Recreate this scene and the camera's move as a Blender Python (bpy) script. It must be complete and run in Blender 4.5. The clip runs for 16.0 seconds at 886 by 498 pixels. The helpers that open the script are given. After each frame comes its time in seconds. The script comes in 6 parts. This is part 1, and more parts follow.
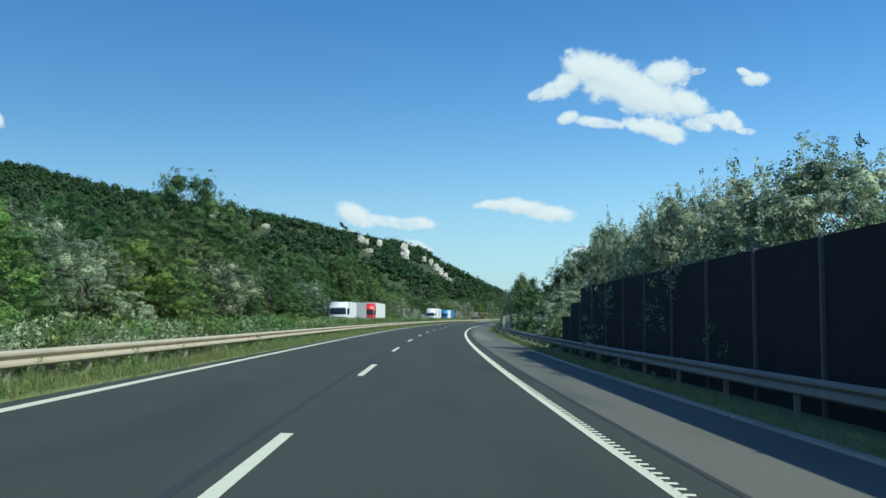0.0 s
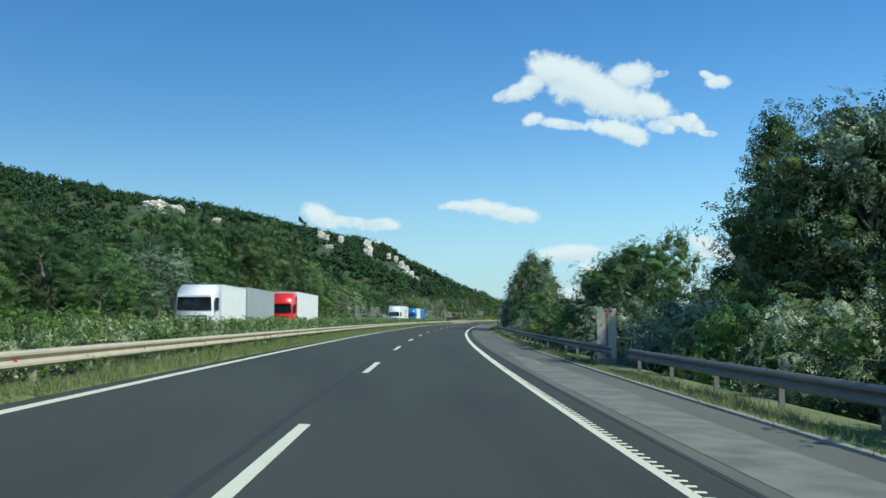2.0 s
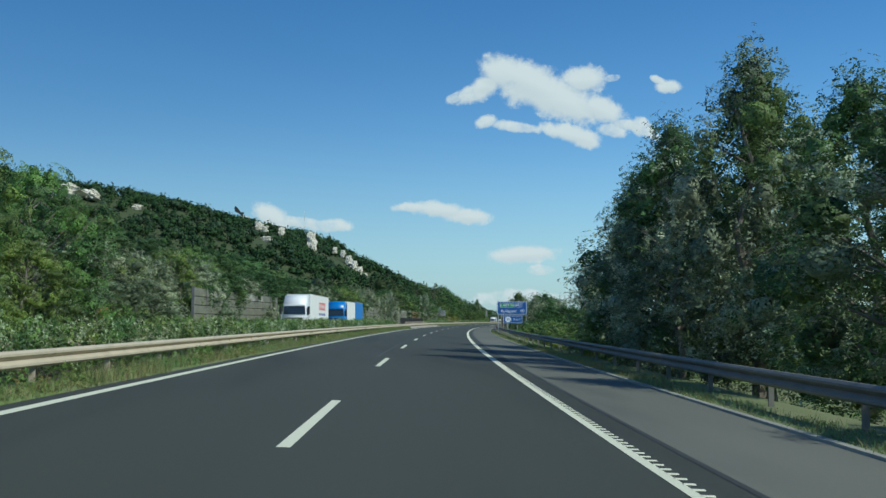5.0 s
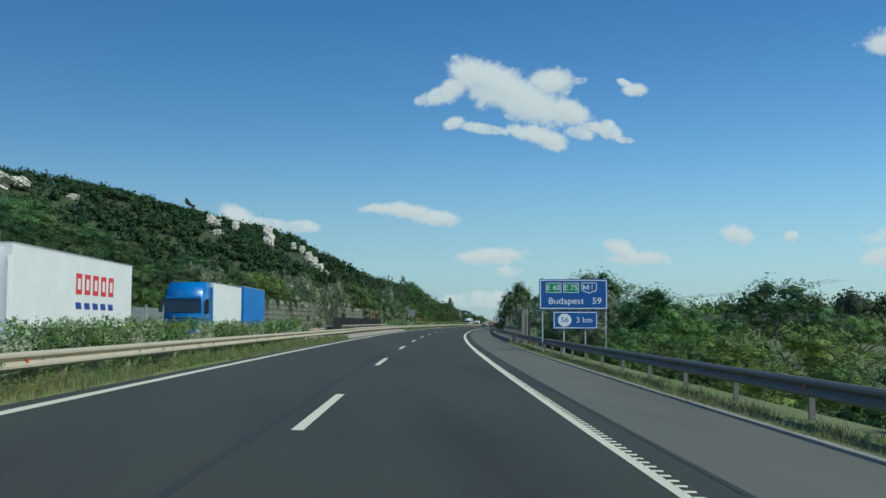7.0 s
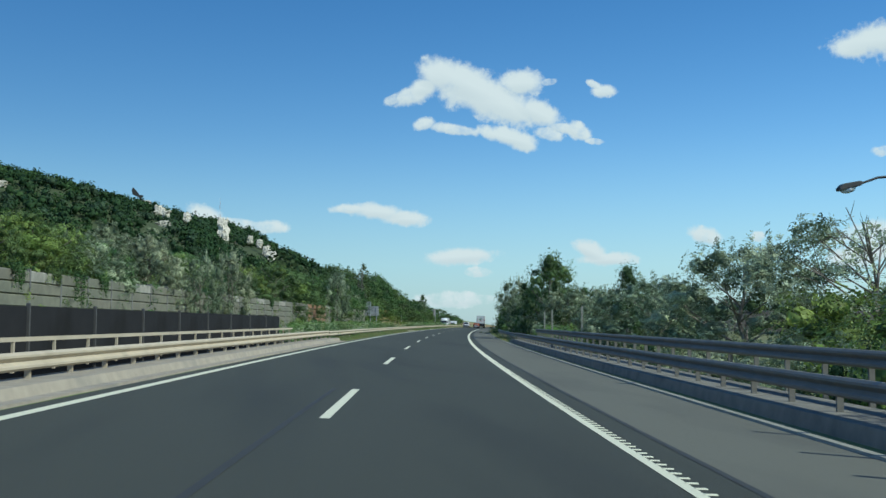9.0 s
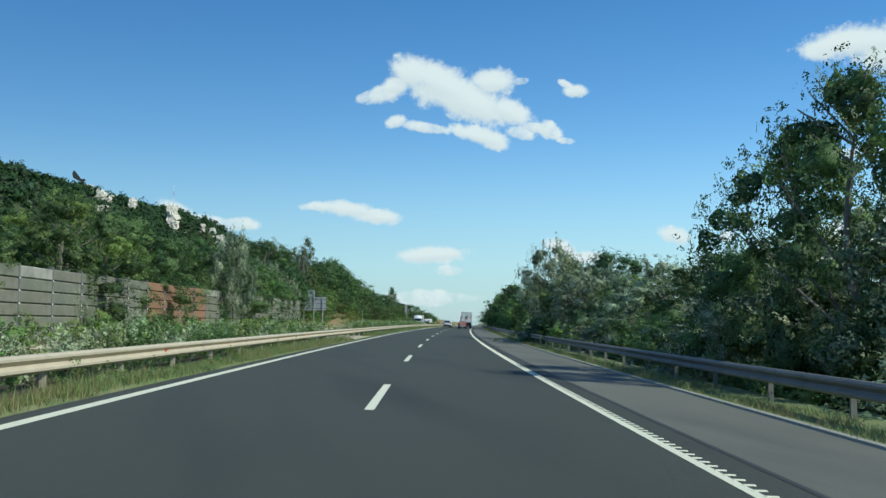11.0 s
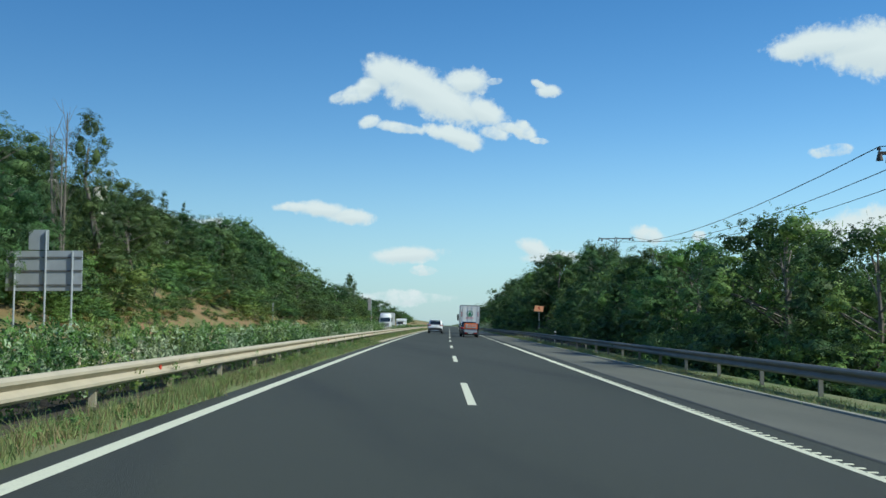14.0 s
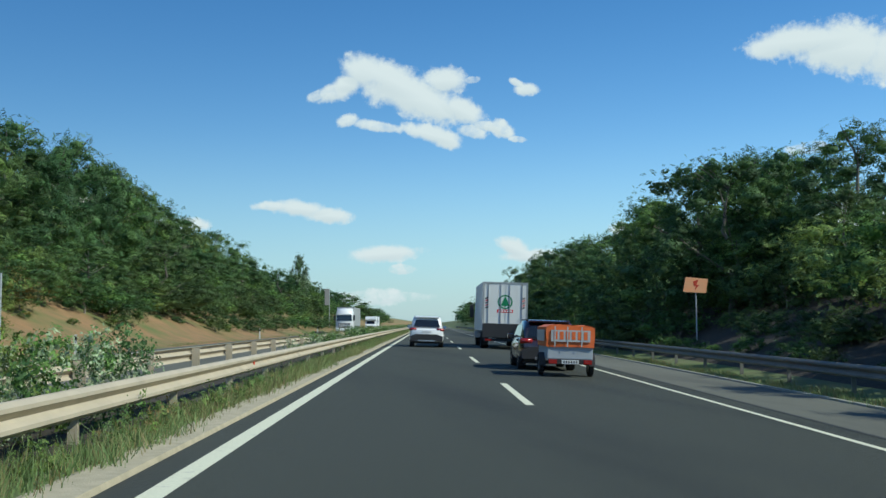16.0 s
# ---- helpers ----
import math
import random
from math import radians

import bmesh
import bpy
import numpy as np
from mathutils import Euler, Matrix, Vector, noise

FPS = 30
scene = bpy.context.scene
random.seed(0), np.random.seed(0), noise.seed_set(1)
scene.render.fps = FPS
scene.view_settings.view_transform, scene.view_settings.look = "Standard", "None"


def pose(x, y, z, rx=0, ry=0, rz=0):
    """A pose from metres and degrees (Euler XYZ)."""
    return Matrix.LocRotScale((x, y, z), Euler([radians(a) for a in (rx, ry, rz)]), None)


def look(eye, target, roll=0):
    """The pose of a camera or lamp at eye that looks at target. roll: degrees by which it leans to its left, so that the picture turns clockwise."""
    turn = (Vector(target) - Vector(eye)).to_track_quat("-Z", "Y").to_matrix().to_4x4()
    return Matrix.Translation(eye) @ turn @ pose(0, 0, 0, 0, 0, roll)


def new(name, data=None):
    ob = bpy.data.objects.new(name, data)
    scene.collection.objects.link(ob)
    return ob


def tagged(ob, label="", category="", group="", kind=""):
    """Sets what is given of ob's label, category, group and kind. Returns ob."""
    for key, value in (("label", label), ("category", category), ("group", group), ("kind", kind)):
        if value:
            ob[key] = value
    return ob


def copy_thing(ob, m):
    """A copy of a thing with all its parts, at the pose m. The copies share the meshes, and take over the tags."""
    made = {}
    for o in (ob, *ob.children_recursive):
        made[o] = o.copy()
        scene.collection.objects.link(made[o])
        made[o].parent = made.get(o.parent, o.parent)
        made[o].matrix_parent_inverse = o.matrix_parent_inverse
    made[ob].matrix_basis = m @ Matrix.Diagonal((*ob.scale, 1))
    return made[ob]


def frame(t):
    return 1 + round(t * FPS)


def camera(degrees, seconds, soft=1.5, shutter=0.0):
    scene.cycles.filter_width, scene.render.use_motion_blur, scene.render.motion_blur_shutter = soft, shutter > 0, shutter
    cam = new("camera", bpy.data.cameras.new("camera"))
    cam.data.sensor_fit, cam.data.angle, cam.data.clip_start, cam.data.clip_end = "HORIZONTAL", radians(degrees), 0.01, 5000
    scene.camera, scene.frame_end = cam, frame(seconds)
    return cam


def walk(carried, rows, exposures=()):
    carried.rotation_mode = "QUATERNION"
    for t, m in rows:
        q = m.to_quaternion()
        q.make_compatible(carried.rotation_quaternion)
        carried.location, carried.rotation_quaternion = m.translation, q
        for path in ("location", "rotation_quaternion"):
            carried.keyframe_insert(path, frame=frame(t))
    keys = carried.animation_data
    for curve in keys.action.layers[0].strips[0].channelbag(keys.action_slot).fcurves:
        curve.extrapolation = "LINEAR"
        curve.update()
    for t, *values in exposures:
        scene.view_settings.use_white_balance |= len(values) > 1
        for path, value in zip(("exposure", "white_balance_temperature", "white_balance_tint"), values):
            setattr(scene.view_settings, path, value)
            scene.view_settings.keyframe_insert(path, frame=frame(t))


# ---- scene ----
# ---------------------------------------------------------------- road axis
# The axis follows the dashed lane line. Knots every 80 m: curvature (1/km, to the right) and grade (%).
KNOT_S = [-40 + 80 * i for i in range(14)]
CURVE = [0.38, 0.444, 0.524, 0.447, 0.414, 0.516, 0.304, 0.177, 0, 0, 0, 0, 0, 0]
GRADE = [-0.06, 0.4, 0.51, 0.56, 0.5, 0.49, 0.45, 0.42, 0.17, 0.08, 0.08, 0.08, 0.08, 0.08]
CROSSFALL = 0.0374
AX_S = np.arange(-400, 4700, 2.0)
_k = np.interp(AX_S, KNOT_S, CURVE) / 1000
_k[AX_S < -40] = 0
_g = np.interp(AX_S, KNOT_S, GRADE) / 100


def integral(v):
    out = np.concatenate([[0.0], np.cumsum(v[1:] + v[:-1])])
    return out - np.interp(0, AX_S, out)


AX_H = integral(_k)
AX_X, AX_Y, AX_Z = integral(np.sin(AX_H)), integral(np.cos(AX_H)), integral(_g)


def at(s, off=0.0, z=0.0):
    """A point by its way along the road, its offset to the right of the lane line and its height over the road's axis."""
    a = np.interp(s, AX_S, AX_H)
    return Vector((np.interp(s, AX_S, AX_X) + off * math.cos(a), np.interp(s, AX_S, AX_Y) - off * math.sin(a),
                   np.interp(s, AX_S, AX_Z) + z))


def heading(s):
    return -math.degrees(np.interp(s, AX_S, AX_H))


def put(s, off, z=0.0, turn=0.0, size=1.0):
    """A pose on the road: y ahead along it, x to its right, turned left by some degrees."""
    return Matrix.LocRotScale(at(s, off, z), Euler((0, 0, radians(heading(s) + turn))), (size, size, size))


# ---------------------------------------------------------------- camera
EYE = 1.372
# seconds, way along the road, offset, yaw to the right, pitch up, roll
DRIVE = [
    (0.0, -5.70, 1.59, 1.04, 4.25, -0.22),
    (0.5, 12.13, 1.53, 1.48, 4.31, -0.15),
    (1.0, 30.06, 1.47, 1.96, 4.33, -0.13),
    (1.5, 47.89, 1.44, 2.48, 4.31, -0.24),
    (2.0, 65.36, 1.46, 3.05, 4.32, -0.05),
    (2.5, 82.35, 1.44, 3.46, 4.32, -0.25),
    (3.0, 99.76, 1.48, 3.84, 4.36, -0.08),
    (3.5, 117.24, 1.47, 4.29, 4.40, 0.01),
    (4.0, 134.65, 1.42, 4.84, 4.41, -0.13),
    (4.5, 152.11, 1.44, 5.31, 4.41, -0.13),
    (5.0, 169.60, 1.46, 5.80, 4.41, -0.13),
    (5.5, 187.13, 1.49, 6.29, 4.40, -0.14),
    (6.0, 204.67, 1.51, 6.77, 4.40, -0.15),
    (6.5, 222.23, 1.52, 7.24, 4.39, -0.16),
    (7.0, 239.82, 1.53, 7.67, 4.50, -0.12),
    (7.5, 257.49, 1.48, 8.13, 4.44, -0.20),
    (8.0, 275.03, 1.44, 8.57, 4.39, -0.25),
    (8.5, 292.56, 1.39, 8.98, 4.42, -0.21),
    (9.0, 310.12, 1.38, 9.41, 4.53, 0.02),
    (9.5, 327.78, 1.29, 9.84, 4.51, -0.02),
    (10.0, 345.48, 1.18, 10.27, 4.49, -0.08),
    (10.5, 363.20, 1.05, 10.69, 4.46, -0.15),
    (11.0, 380.93, 0.90, 11.08, 4.43, -0.21),
    (11.5, 398.65, 0.72, 11.43, 4.41, -0.23),
    (12.0, 416.38, 0.49, 11.79, 4.42, -0.33),
    (12.5, 434.14, 0.28, 12.02, 4.41, 0.12),
    (13.0, 451.87, -0.04, 12.29, 4.36, -0.17),
    (13.5, 469.52, -0.30, 12.41, 4.37, 0.04),
    (14.0, 487.28, -0.58, 12.57, 4.44, 0.12),
    (14.5, 505.21, -0.91, 12.78, 4.44, 0.22),
    (15.0, 523.21, -1.21, 13.08, 4.39, 0.32),
    (15.5, 541.10, -1.51, 13.48, 4.35, 0.45),
    (16.0, 558.90, -1.75, 13.80, 4.35, 0.49),
]


def drive_pose(s, off, yaw, pitch, roll):
    y, p, r = radians(yaw), radians(pitch), radians(roll)
    ahead = Vector((math.sin(y) * math.cos(p), math.cos(y) * math.cos(p), math.sin(p)))
    right = Vector((math.cos(y), -math.sin(y), 0))
    up = right.cross(ahead)
    m = Matrix((right * math.cos(r) - up * math.sin(r), up * math.cos(r) + right * math.sin(r), -ahead)).transposed().to_4x4()
    return Matrix.Translation(at(s, off, EYE - CROSSFALL * off)) @ m


cam = camera(48.13, 16.0)
walk(cam, [(t, drive_pose(*row)) for t, *row in DRIVE], [(t, e, 6050 if t < 10 else 6200, -3 if t < 10 else -2) for t, e in ((0.0, 0.26), (2.0, 0.26), (3.5, 0.2), (4.0, -0.08), (6.5, 0.06), (7.0, -0.16), (8.0, -0.12), (9.0, 0.08), (11.5, 0.2), (13.0, 0.18), (16.0, 0.14))])

# ---------------------------------------------------------------- sky, sun, exposure
SUN_ELEVATION, SUN_AZIMUTH = 41.0, 124.0  # degrees; azimuth clockwise from ahead at the start
world = bpy.data.worlds.new("world")
scene.world = world
world.use_nodes = True
wt = world.node_tree
wt.nodes.clear()
w_out = wt.nodes.new("ShaderNodeOutputWorld")
w_bg = wt.nodes.new("ShaderNodeBackground")
w_sky = wt.nodes.new("ShaderNodeTexSky")
w_sky.sky_type = "NISHITA"
w_sky.sun_disc = False
w_sky.sun_elevation, w_sky.sun_rotation = radians(SUN_ELEVATION), radians(-SUN_AZIMUTH)
w_sky.air_density, w_sky.dust_density, w_sky.ozone_density, w_sky.altitude = 1.0, 0.3, 2.0, 150
w_bg.inputs["Strength"].default_value = 0.112
w_dir = wt.nodes.new("ShaderNodeTexCoord")


def w_math(op, a, b=None, c=None):
    n = wt.nodes.new("ShaderNodeMath")
    n.operation = op
    for i, v in enumerate((a, b, c)):
        if v is None:
            continue
        if isinstance(v, (int, float)):
            n.inputs[i].default_value = v
        else:
            wt.links.new(v, n.inputs[i])
    return n.outputs[0]


def w_dot(vec):
    n = wt.nodes.new("ShaderNodeVectorMath")
    n.operation = "DOT_PRODUCT"
    wt.links.new(w_dir.outputs["Generated"], n.inputs[0])
    n.inputs[1].default_value = vec
    return n.outputs["Value"]


def w_noise(scale, detail, rough):
    n = wt.nodes.new("ShaderNodeTexNoise")
    n.inputs["Scale"].default_value, n.inputs["Detail"].default_value, n.inputs["Roughness"].default_value = scale, detail, rough
    wt.links.new(w_dir.outputs["Generated"], n.inputs["Vector"])
    return n.outputs["Fac"]


# fair-weather clouds: azimuth, elevation, half width, half height in degrees, lean, density
CLOUDS_1 = [
    (9.3, 14.5, 1.46, 1.09, -10, 0.95),
    (12.0, 13.2, 4.00, 1.20, -20, 0.95),
    (10.9, 14.0, 2.18, 1.09, -25, 0.90),
    (14.0, 14.0, 1.37, 0.79, 0, 0.90),
    (15.0, 12.3, 1.44, 0.79, -25, 0.92),
    (13.4, 12.4, 2.17, 0.65, -12, 0.90),
    (7.5, 13.3, 1.17, 0.55, 12, 0.60),
    (6.5, 13.1, 0.66, 0.33, 20, 0.50),
    (8.3, 13.8, 1.00, 0.60, 10, 0.75),
    (16.4, 11.4, 0.90, 0.30, -10, 0.50),
    (13.3, 10.9, 1.88, 0.54, -14, 0.80),
    (10.1, 11.4, 1.64, 0.33, -8, 0.55),
    (8.3, 11.7, 0.66, 0.36, 10, 0.50),
    (14.1, 10.5, 0.94, 0.43, -10, 0.70),
    (15.6, 11.1, 0.86, 0.43, -15, 0.50),
    (17.3, 11.2, 0.78, 0.46, -30, 0.50),
    (18.2, 10.6, 0.57, 0.18, -5, 0.35),
    (15.6, 14.0, 0.50, 0.22, 5, 0.40),
]
CLOUDS_0 = [
    (18.8, 13.4, 0.71, 0.35, 0, 0.60),
    (18.2, 13.8, 0.43, 0.21, -30, 0.50),
    (-4.1, 6.2, 1.16, 0.61, -20, 0.80),
    (-2.5, 5.9, 1.74, 0.33, -5, 0.50),
]
CLOUDS_2 = [
    (5.5, 6.7, 1.72, 0.53, -4, 0.85),
    (7.2, 6.3, 1.37, 0.48, -4, 0.85),
    (4.0, 6.8, 1.13, 0.30, 0, 0.60),
    (10.3, 4.1, 2.22, 0.52, 4, 0.75),
    (11.4, 3.2, 0.85, 0.29, 0, 0.30),
    (17.9, 4.4, 1.11, 0.55, -25, 0.75),
    (18.8, 3.9, 1.89, 0.39, 0, 0.70),
    (24.3, 5.1, 0.98, 0.49, -15, 0.60),
    (27.1, 5.0, 0.39, 0.29, 0, 0.40),
    (31.9, 3.7, 1.18, 0.59, 0, 0.60),
    (32.4, 14.9, 1.24, 0.72, 10, 0.75),
    (34.1, 15.1, 2.61, 0.91, 0, 0.80),
    (36.4, 14.5, 2.94, 1.47, -10, 0.90),
]
CLOUDS_3 = [
    (39.2, 14.0, 2.94, 1.57, 0, 0.90),
    (36.2, 5.2, 4.57, 1.11, 4, 0.80),
    (32.9, 3.9, 0.98, 0.46, 0, 0.50),
    (33.8, 9.3, 0.78, 0.29, 0, 0.40),
    (34.5, 9.4, 0.85, 0.39, 0, 0.40),
    (-23.5, 10.5, 0.46, 0.52, 0, 0.60),
    (9.8, 1.6, 1.96, 0.46, 0, 0.35),
    (11.3, 1.6, 1.96, 0.29, 0, 0.30),
    (-0.8, 5.7, 1.31, 0.39, 0, 0.50),
    (-0.4, 4.4, 0.91, 0.36, -20, 0.60),
]
CLOUDS = CLOUDS_0 + CLOUDS_1 + CLOUDS_2 + CLOUDS_3
w_big, w_fine = w_noise(34, 4, 0.62), w_noise(105, 4, 0.62)
w_fray = w_math("ADD", w_math("MULTIPLY", w_math("SUBTRACT", w_big, 0.5), 2.2), w_math("MULTIPLY", w_math("SUBTRACT", w_fine, 0.5), 1.5))
cover = None
belly = None
for az, el, hw, hh, lean, dens in CLOUDS:
    a, e = radians(az), radians(el)
    c = Vector((math.sin(a) * math.cos(e), math.cos(a) * math.cos(e), math.sin(e)))
    r = Vector((math.cos(a), -math.sin(a), 0))
    u = r.cross(c)
    l = radians(lean)
    r, u = r * math.cos(l) + u * math.sin(l), u * math.cos(l) - r * math.sin(l)
    px = w_math("MULTIPLY", w_dot(r), 1 / math.tan(radians(hw * 1.1)))
    py = w_math("MULTIPLY", w_dot(u), 1 / math.tan(radians(hh * 1.1)))
    front = w_math("GREATER_THAN", w_dot(c), 0.6)
    d = w_math("MULTIPLY_ADD", px, px, w_math("MULTIPLY", py, py))
    m = w_math("SUBTRACT", w_math("SUBTRACT", 1.0, d), w_math("MULTIPLY", w_math("SUBTRACT", 1.0, front), 9.0))
    m = w_math("MINIMUM", m, min(1.0, dens * 1.2))
    low = w_math("MULTIPLY_ADD", w_math("MAXIMUM", m, 0.0), w_math("MULTIPLY", py, -1.0), 0.0)
    cover = m if cover is None else w_math("MAXIMUM", cover, m)
    belly = low if belly is None else w_math("MAXIMUM", belly, low)
w_soft = wt.nodes.new("ShaderNodeMapRange")
w_soft.interpolation_type = "SMOOTHSTEP"
wt.links.new(w_math("ADD", cover, w_math("MULTIPLY", w_fray, w_math("SUBTRACT", 1.12, w_math("MAXIMUM", cover, 0.0)))), w_soft.inputs["Value"])
w_soft.inputs["From Min"].default_value, w_soft.inputs["From Max"].default_value = -0.05, 0.82
w_shade = wt.nodes.new("ShaderNodeMix")
w_shade.data_type = "RGBA"
w_shade.inputs["A"].default_value, w_shade.inputs["B"].default_value = (6.0, 6.35, 6.6, 1), (4.5, 5.05, 5.5, 1)
wt.links.new(w_math("MINIMUM", w_math("MULTIPLY", w_math("MAXIMUM", belly, 0.0), 1.2), 1.0), w_shade.inputs["Factor"])
w_mix = wt.nodes.new("ShaderNodeMix")
w_mix.data_type = "RGBA"
wt.links.new(w_soft.outputs["Result"], w_mix.inputs["Factor"])
w_hue = wt.nodes.new("ShaderNodeHueSaturation")
w_hue.inputs["Saturation"].default_value = 1.34
w_hue.inputs["Hue"].default_value = 0.507
wt.links.new(w_sky.outputs["Color"], w_hue.inputs["Color"])
# pale blue haze low over the horizon
w_haze = wt.nodes.new("ShaderNodeMapRange")
w_haze.interpolation_type = "SMOOTHSTEP"
w_haze.inputs["From Min"].default_value, w_haze.inputs["From Max"].default_value = -0.02, 0.20
w_haze.inputs["To Min"].default_value, w_haze.inputs["To Max"].default_value = 0.7, 0.0
wt.links.new(w_dot((0, 0, 1)), w_haze.inputs["Value"])
w_low = wt.nodes.new("ShaderNodeMix")
w_low.data_type = "RGBA"
w_low.inputs["B"].default_value = (2.45, 4.05, 5.65, 1)
wt.links.new(w_haze.outputs["Result"], w_low.inputs["Factor"])
wt.links.new(w_hue.outputs["Color"], w_low.inputs["A"])
wt.links.new(w_low.outputs["Result"], w_mix.inputs["A"])
wt.links.new(w_shade.outputs["Result"], w_mix.inputs["B"])
wt.links.new(w_mix.outputs["Result"], w_bg.inputs["Color"])
wt.links.new(w_bg.outputs["Background"], w_out.inputs["Surface"])

sun = new("sun", bpy.data.lights.new("sun", "SUN"))
sun.data.energy, sun.data.angle, sun.data.color = 4.0, radians(0.53), (1.0, 0.96, 0.88)
_a, _e = radians(SUN_AZIMUTH), radians(SUN_ELEVATION)
sun.matrix_world = look((0, 0, 300), Vector((0, 0, 300)) - Vector((math.sin(_a) * math.cos(_e), math.cos(_a) * math.cos(_e), math.sin(_e))))

# ---------------------------------------------------------------- materials
def material(name, color, rough=0.7, metal=0.0, color2=None, scale=4.0, detail=4.0, bump=0.0, bump_scale=60.0, island=0.0,
             stain=None, stain_scale=0.4, stain_at=0.55, stretch=(1, 1, 1), coat=0.0, emission=None, transmission=0.0, through_light=0.0, cut=0.0, gloss=0.5, hole=0.46, wear=None, wear_scale=0.2):
    """A procedural surface: two tones by noise, broad stains, per-piece variation, fine relief."""
    m = bpy.data.materials.new(name)
    m.use_nodes = True
    nt = m.node_tree
    bs = nt.nodes["Principled BSDF"]
    bs.inputs["Roughness"].default_value, bs.inputs["Metallic"].default_value = rough, metal
    bs.inputs["Base Color"].default_value = (*color, 1)
    bs.inputs["Specular IOR Level"].default_value = gloss
    bs.inputs["Coat Weight"].default_value, bs.inputs["Transmission Weight"].default_value = coat, transmission
    tc = nt.nodes.new("ShaderNodeTexCoord")
    mp = nt.nodes.new("ShaderNodeMapping")
    mp.inputs["Scale"].default_value = stretch
    nt.links.new(tc.outputs["Object"], mp.inputs["Vector"])
    last = None

    def tex(sc, de):
        n = nt.nodes.new("ShaderNodeTexNoise")
        n.inputs["Scale"].default_value, n.inputs["Detail"].default_value = sc, de
        nt.links.new(mp.outputs["Vector"], n.inputs["Vector"])
        return n.outputs["Fac"]

    def mixed(a, b, fac):
        n = nt.nodes.new("ShaderNodeMix")
        n.data_type = "RGBA"
        for key, v in (("A", a), ("B", b), ("Factor", fac)):
            if isinstance(v, tuple):
                n.inputs[key].default_value = (*v, 1)
            else:
                nt.links.new(v, n.inputs[key])
        return n.outputs["Result"]

    def ranged(v, lo, hi):
        n = nt.nodes.new("ShaderNodeMapRange")
        n.inputs["From Min"].default_value, n.inputs["From Max"].default_value = lo, hi
        nt.links.new(v, n.inputs["Value"])
        return n.outputs["Result"]

    if color2:
        last = mixed(color, color2, ranged(tex(scale, detail), 0.3, 0.7))
    if stain:
        last = mixed(last or color, stain, ranged(tex(stain_scale, 5), stain_at, stain_at + 0.22))
    if wear:
        last = mixed(last or color, wear, ranged(tex(wear_scale, 6), 0.5, 0.8))
    if island:
        geo, ob = nt.nodes.new("ShaderNodeNewGeometry"), nt.nodes.new("ShaderNodeObjectInfo")
        hsv = nt.nodes.new("ShaderNodeHueSaturation")
        nt.links.new(ranged(geo.outputs["Random Per Island"], -0.0, 1.0), hsv.inputs["Value"])
        val = nt.nodes.new("ShaderNodeMath")
        val.operation = "MULTIPLY_ADD"
        nt.links.new(geo.outputs["Random Per Island"], val.inputs[0])
        val.inputs[1].default_value, val.inputs[2].default_value = island * 2, 1 - island
        hue = nt.nodes.new("ShaderNodeMath")
        hue.operation = "MULTIPLY_ADD"
        nt.links.new(ob.outputs["Random"], hue.inputs[0])
        hue.inputs[1].default_value, hue.inputs[2].default_value = 0.05, 0.475
        nt.links.new(val.outputs[0], hsv.inputs["Value"])
        nt.links.new(hue.outputs[0], hsv.inputs["Hue"])
        if last:
            nt.links.new(last, hsv.inputs["Color"])
        else:
            hsv.inputs["Color"].default_value = (*color, 1)
        last = hsv.outputs["Color"]
    if last:
        nt.links.new(last, bs.inputs["Base Color"])
    if bump:
        b = nt.nodes.new("ShaderNodeBump")
        b.inputs["Strength"].default_value, b.inputs["Distance"].default_value = bump, 0.02
        nt.links.new(tex(bump_scale, 3), b.inputs["Height"])
        nt.links.new(b.outputs["Normal"], bs.inputs["Normal"])
    if emission:
        bs.inputs["Emission Color"].default_value, bs.inputs["Emission Strength"].default_value = (*emission[:3], 1), emission[3]
    if through_light:
        tr = nt.nodes.new("ShaderNodeBsdfTranslucent")
        mx = nt.nodes.new("ShaderNodeMixShader")
        mx.inputs["Fac"].default_value = through_light
        if last:
            nt.links.new(last, tr.inputs["Color"])
        out = nt.nodes["Material Output"]
        nt.links.new(bs.outputs[0], mx.inputs[1])
        nt.links.new(tr.outputs[0], mx.inputs[2])
        nt.links.new(mx.outputs[0], out.inputs["Surface"])
        if cut:
            # single leaves stand out of each spray
            vo = nt.nodes.new("ShaderNodeTexVoronoi")
            vo.inputs["Scale"].default_value = cut
            nt.links.new(tc.outputs["Object"], vo.inputs["Vector"])
            gt = nt.nodes.new("ShaderNodeMath")
            gt.operation = "GREATER_THAN"
            gt.inputs[1].default_value = hole
            nt.links.new(vo.outputs["Distance"], gt.inputs[0])
            hole, cm = nt.nodes.new("ShaderNodeBsdfTransparent"), nt.nodes.new("ShaderNodeMixShader")
            nt.links.new(gt.outputs[0], cm.inputs["Fac"])
            nt.links.new(mx.outputs[0], cm.inputs[1])
            nt.links.new(hole.outputs[0], cm.inputs[2])
            nt.links.new(cm.outputs[0], out.inputs["Surface"])
            sep = nt.nodes.new("ShaderNodeSeparateColor")
            nt.links.new(vo.outputs["Color"], sep.inputs["Color"])
            va = nt.nodes.new("ShaderNodeMath")
            va.operation = "MULTIPLY_ADD"
            nt.links.new(sep.outputs["Red"], va.inputs[0])
            va.inputs[1].default_value, va.inputs[2].default_value = 0.7, 0.68
            h2 = nt.nodes.new("ShaderNodeHueSaturation")
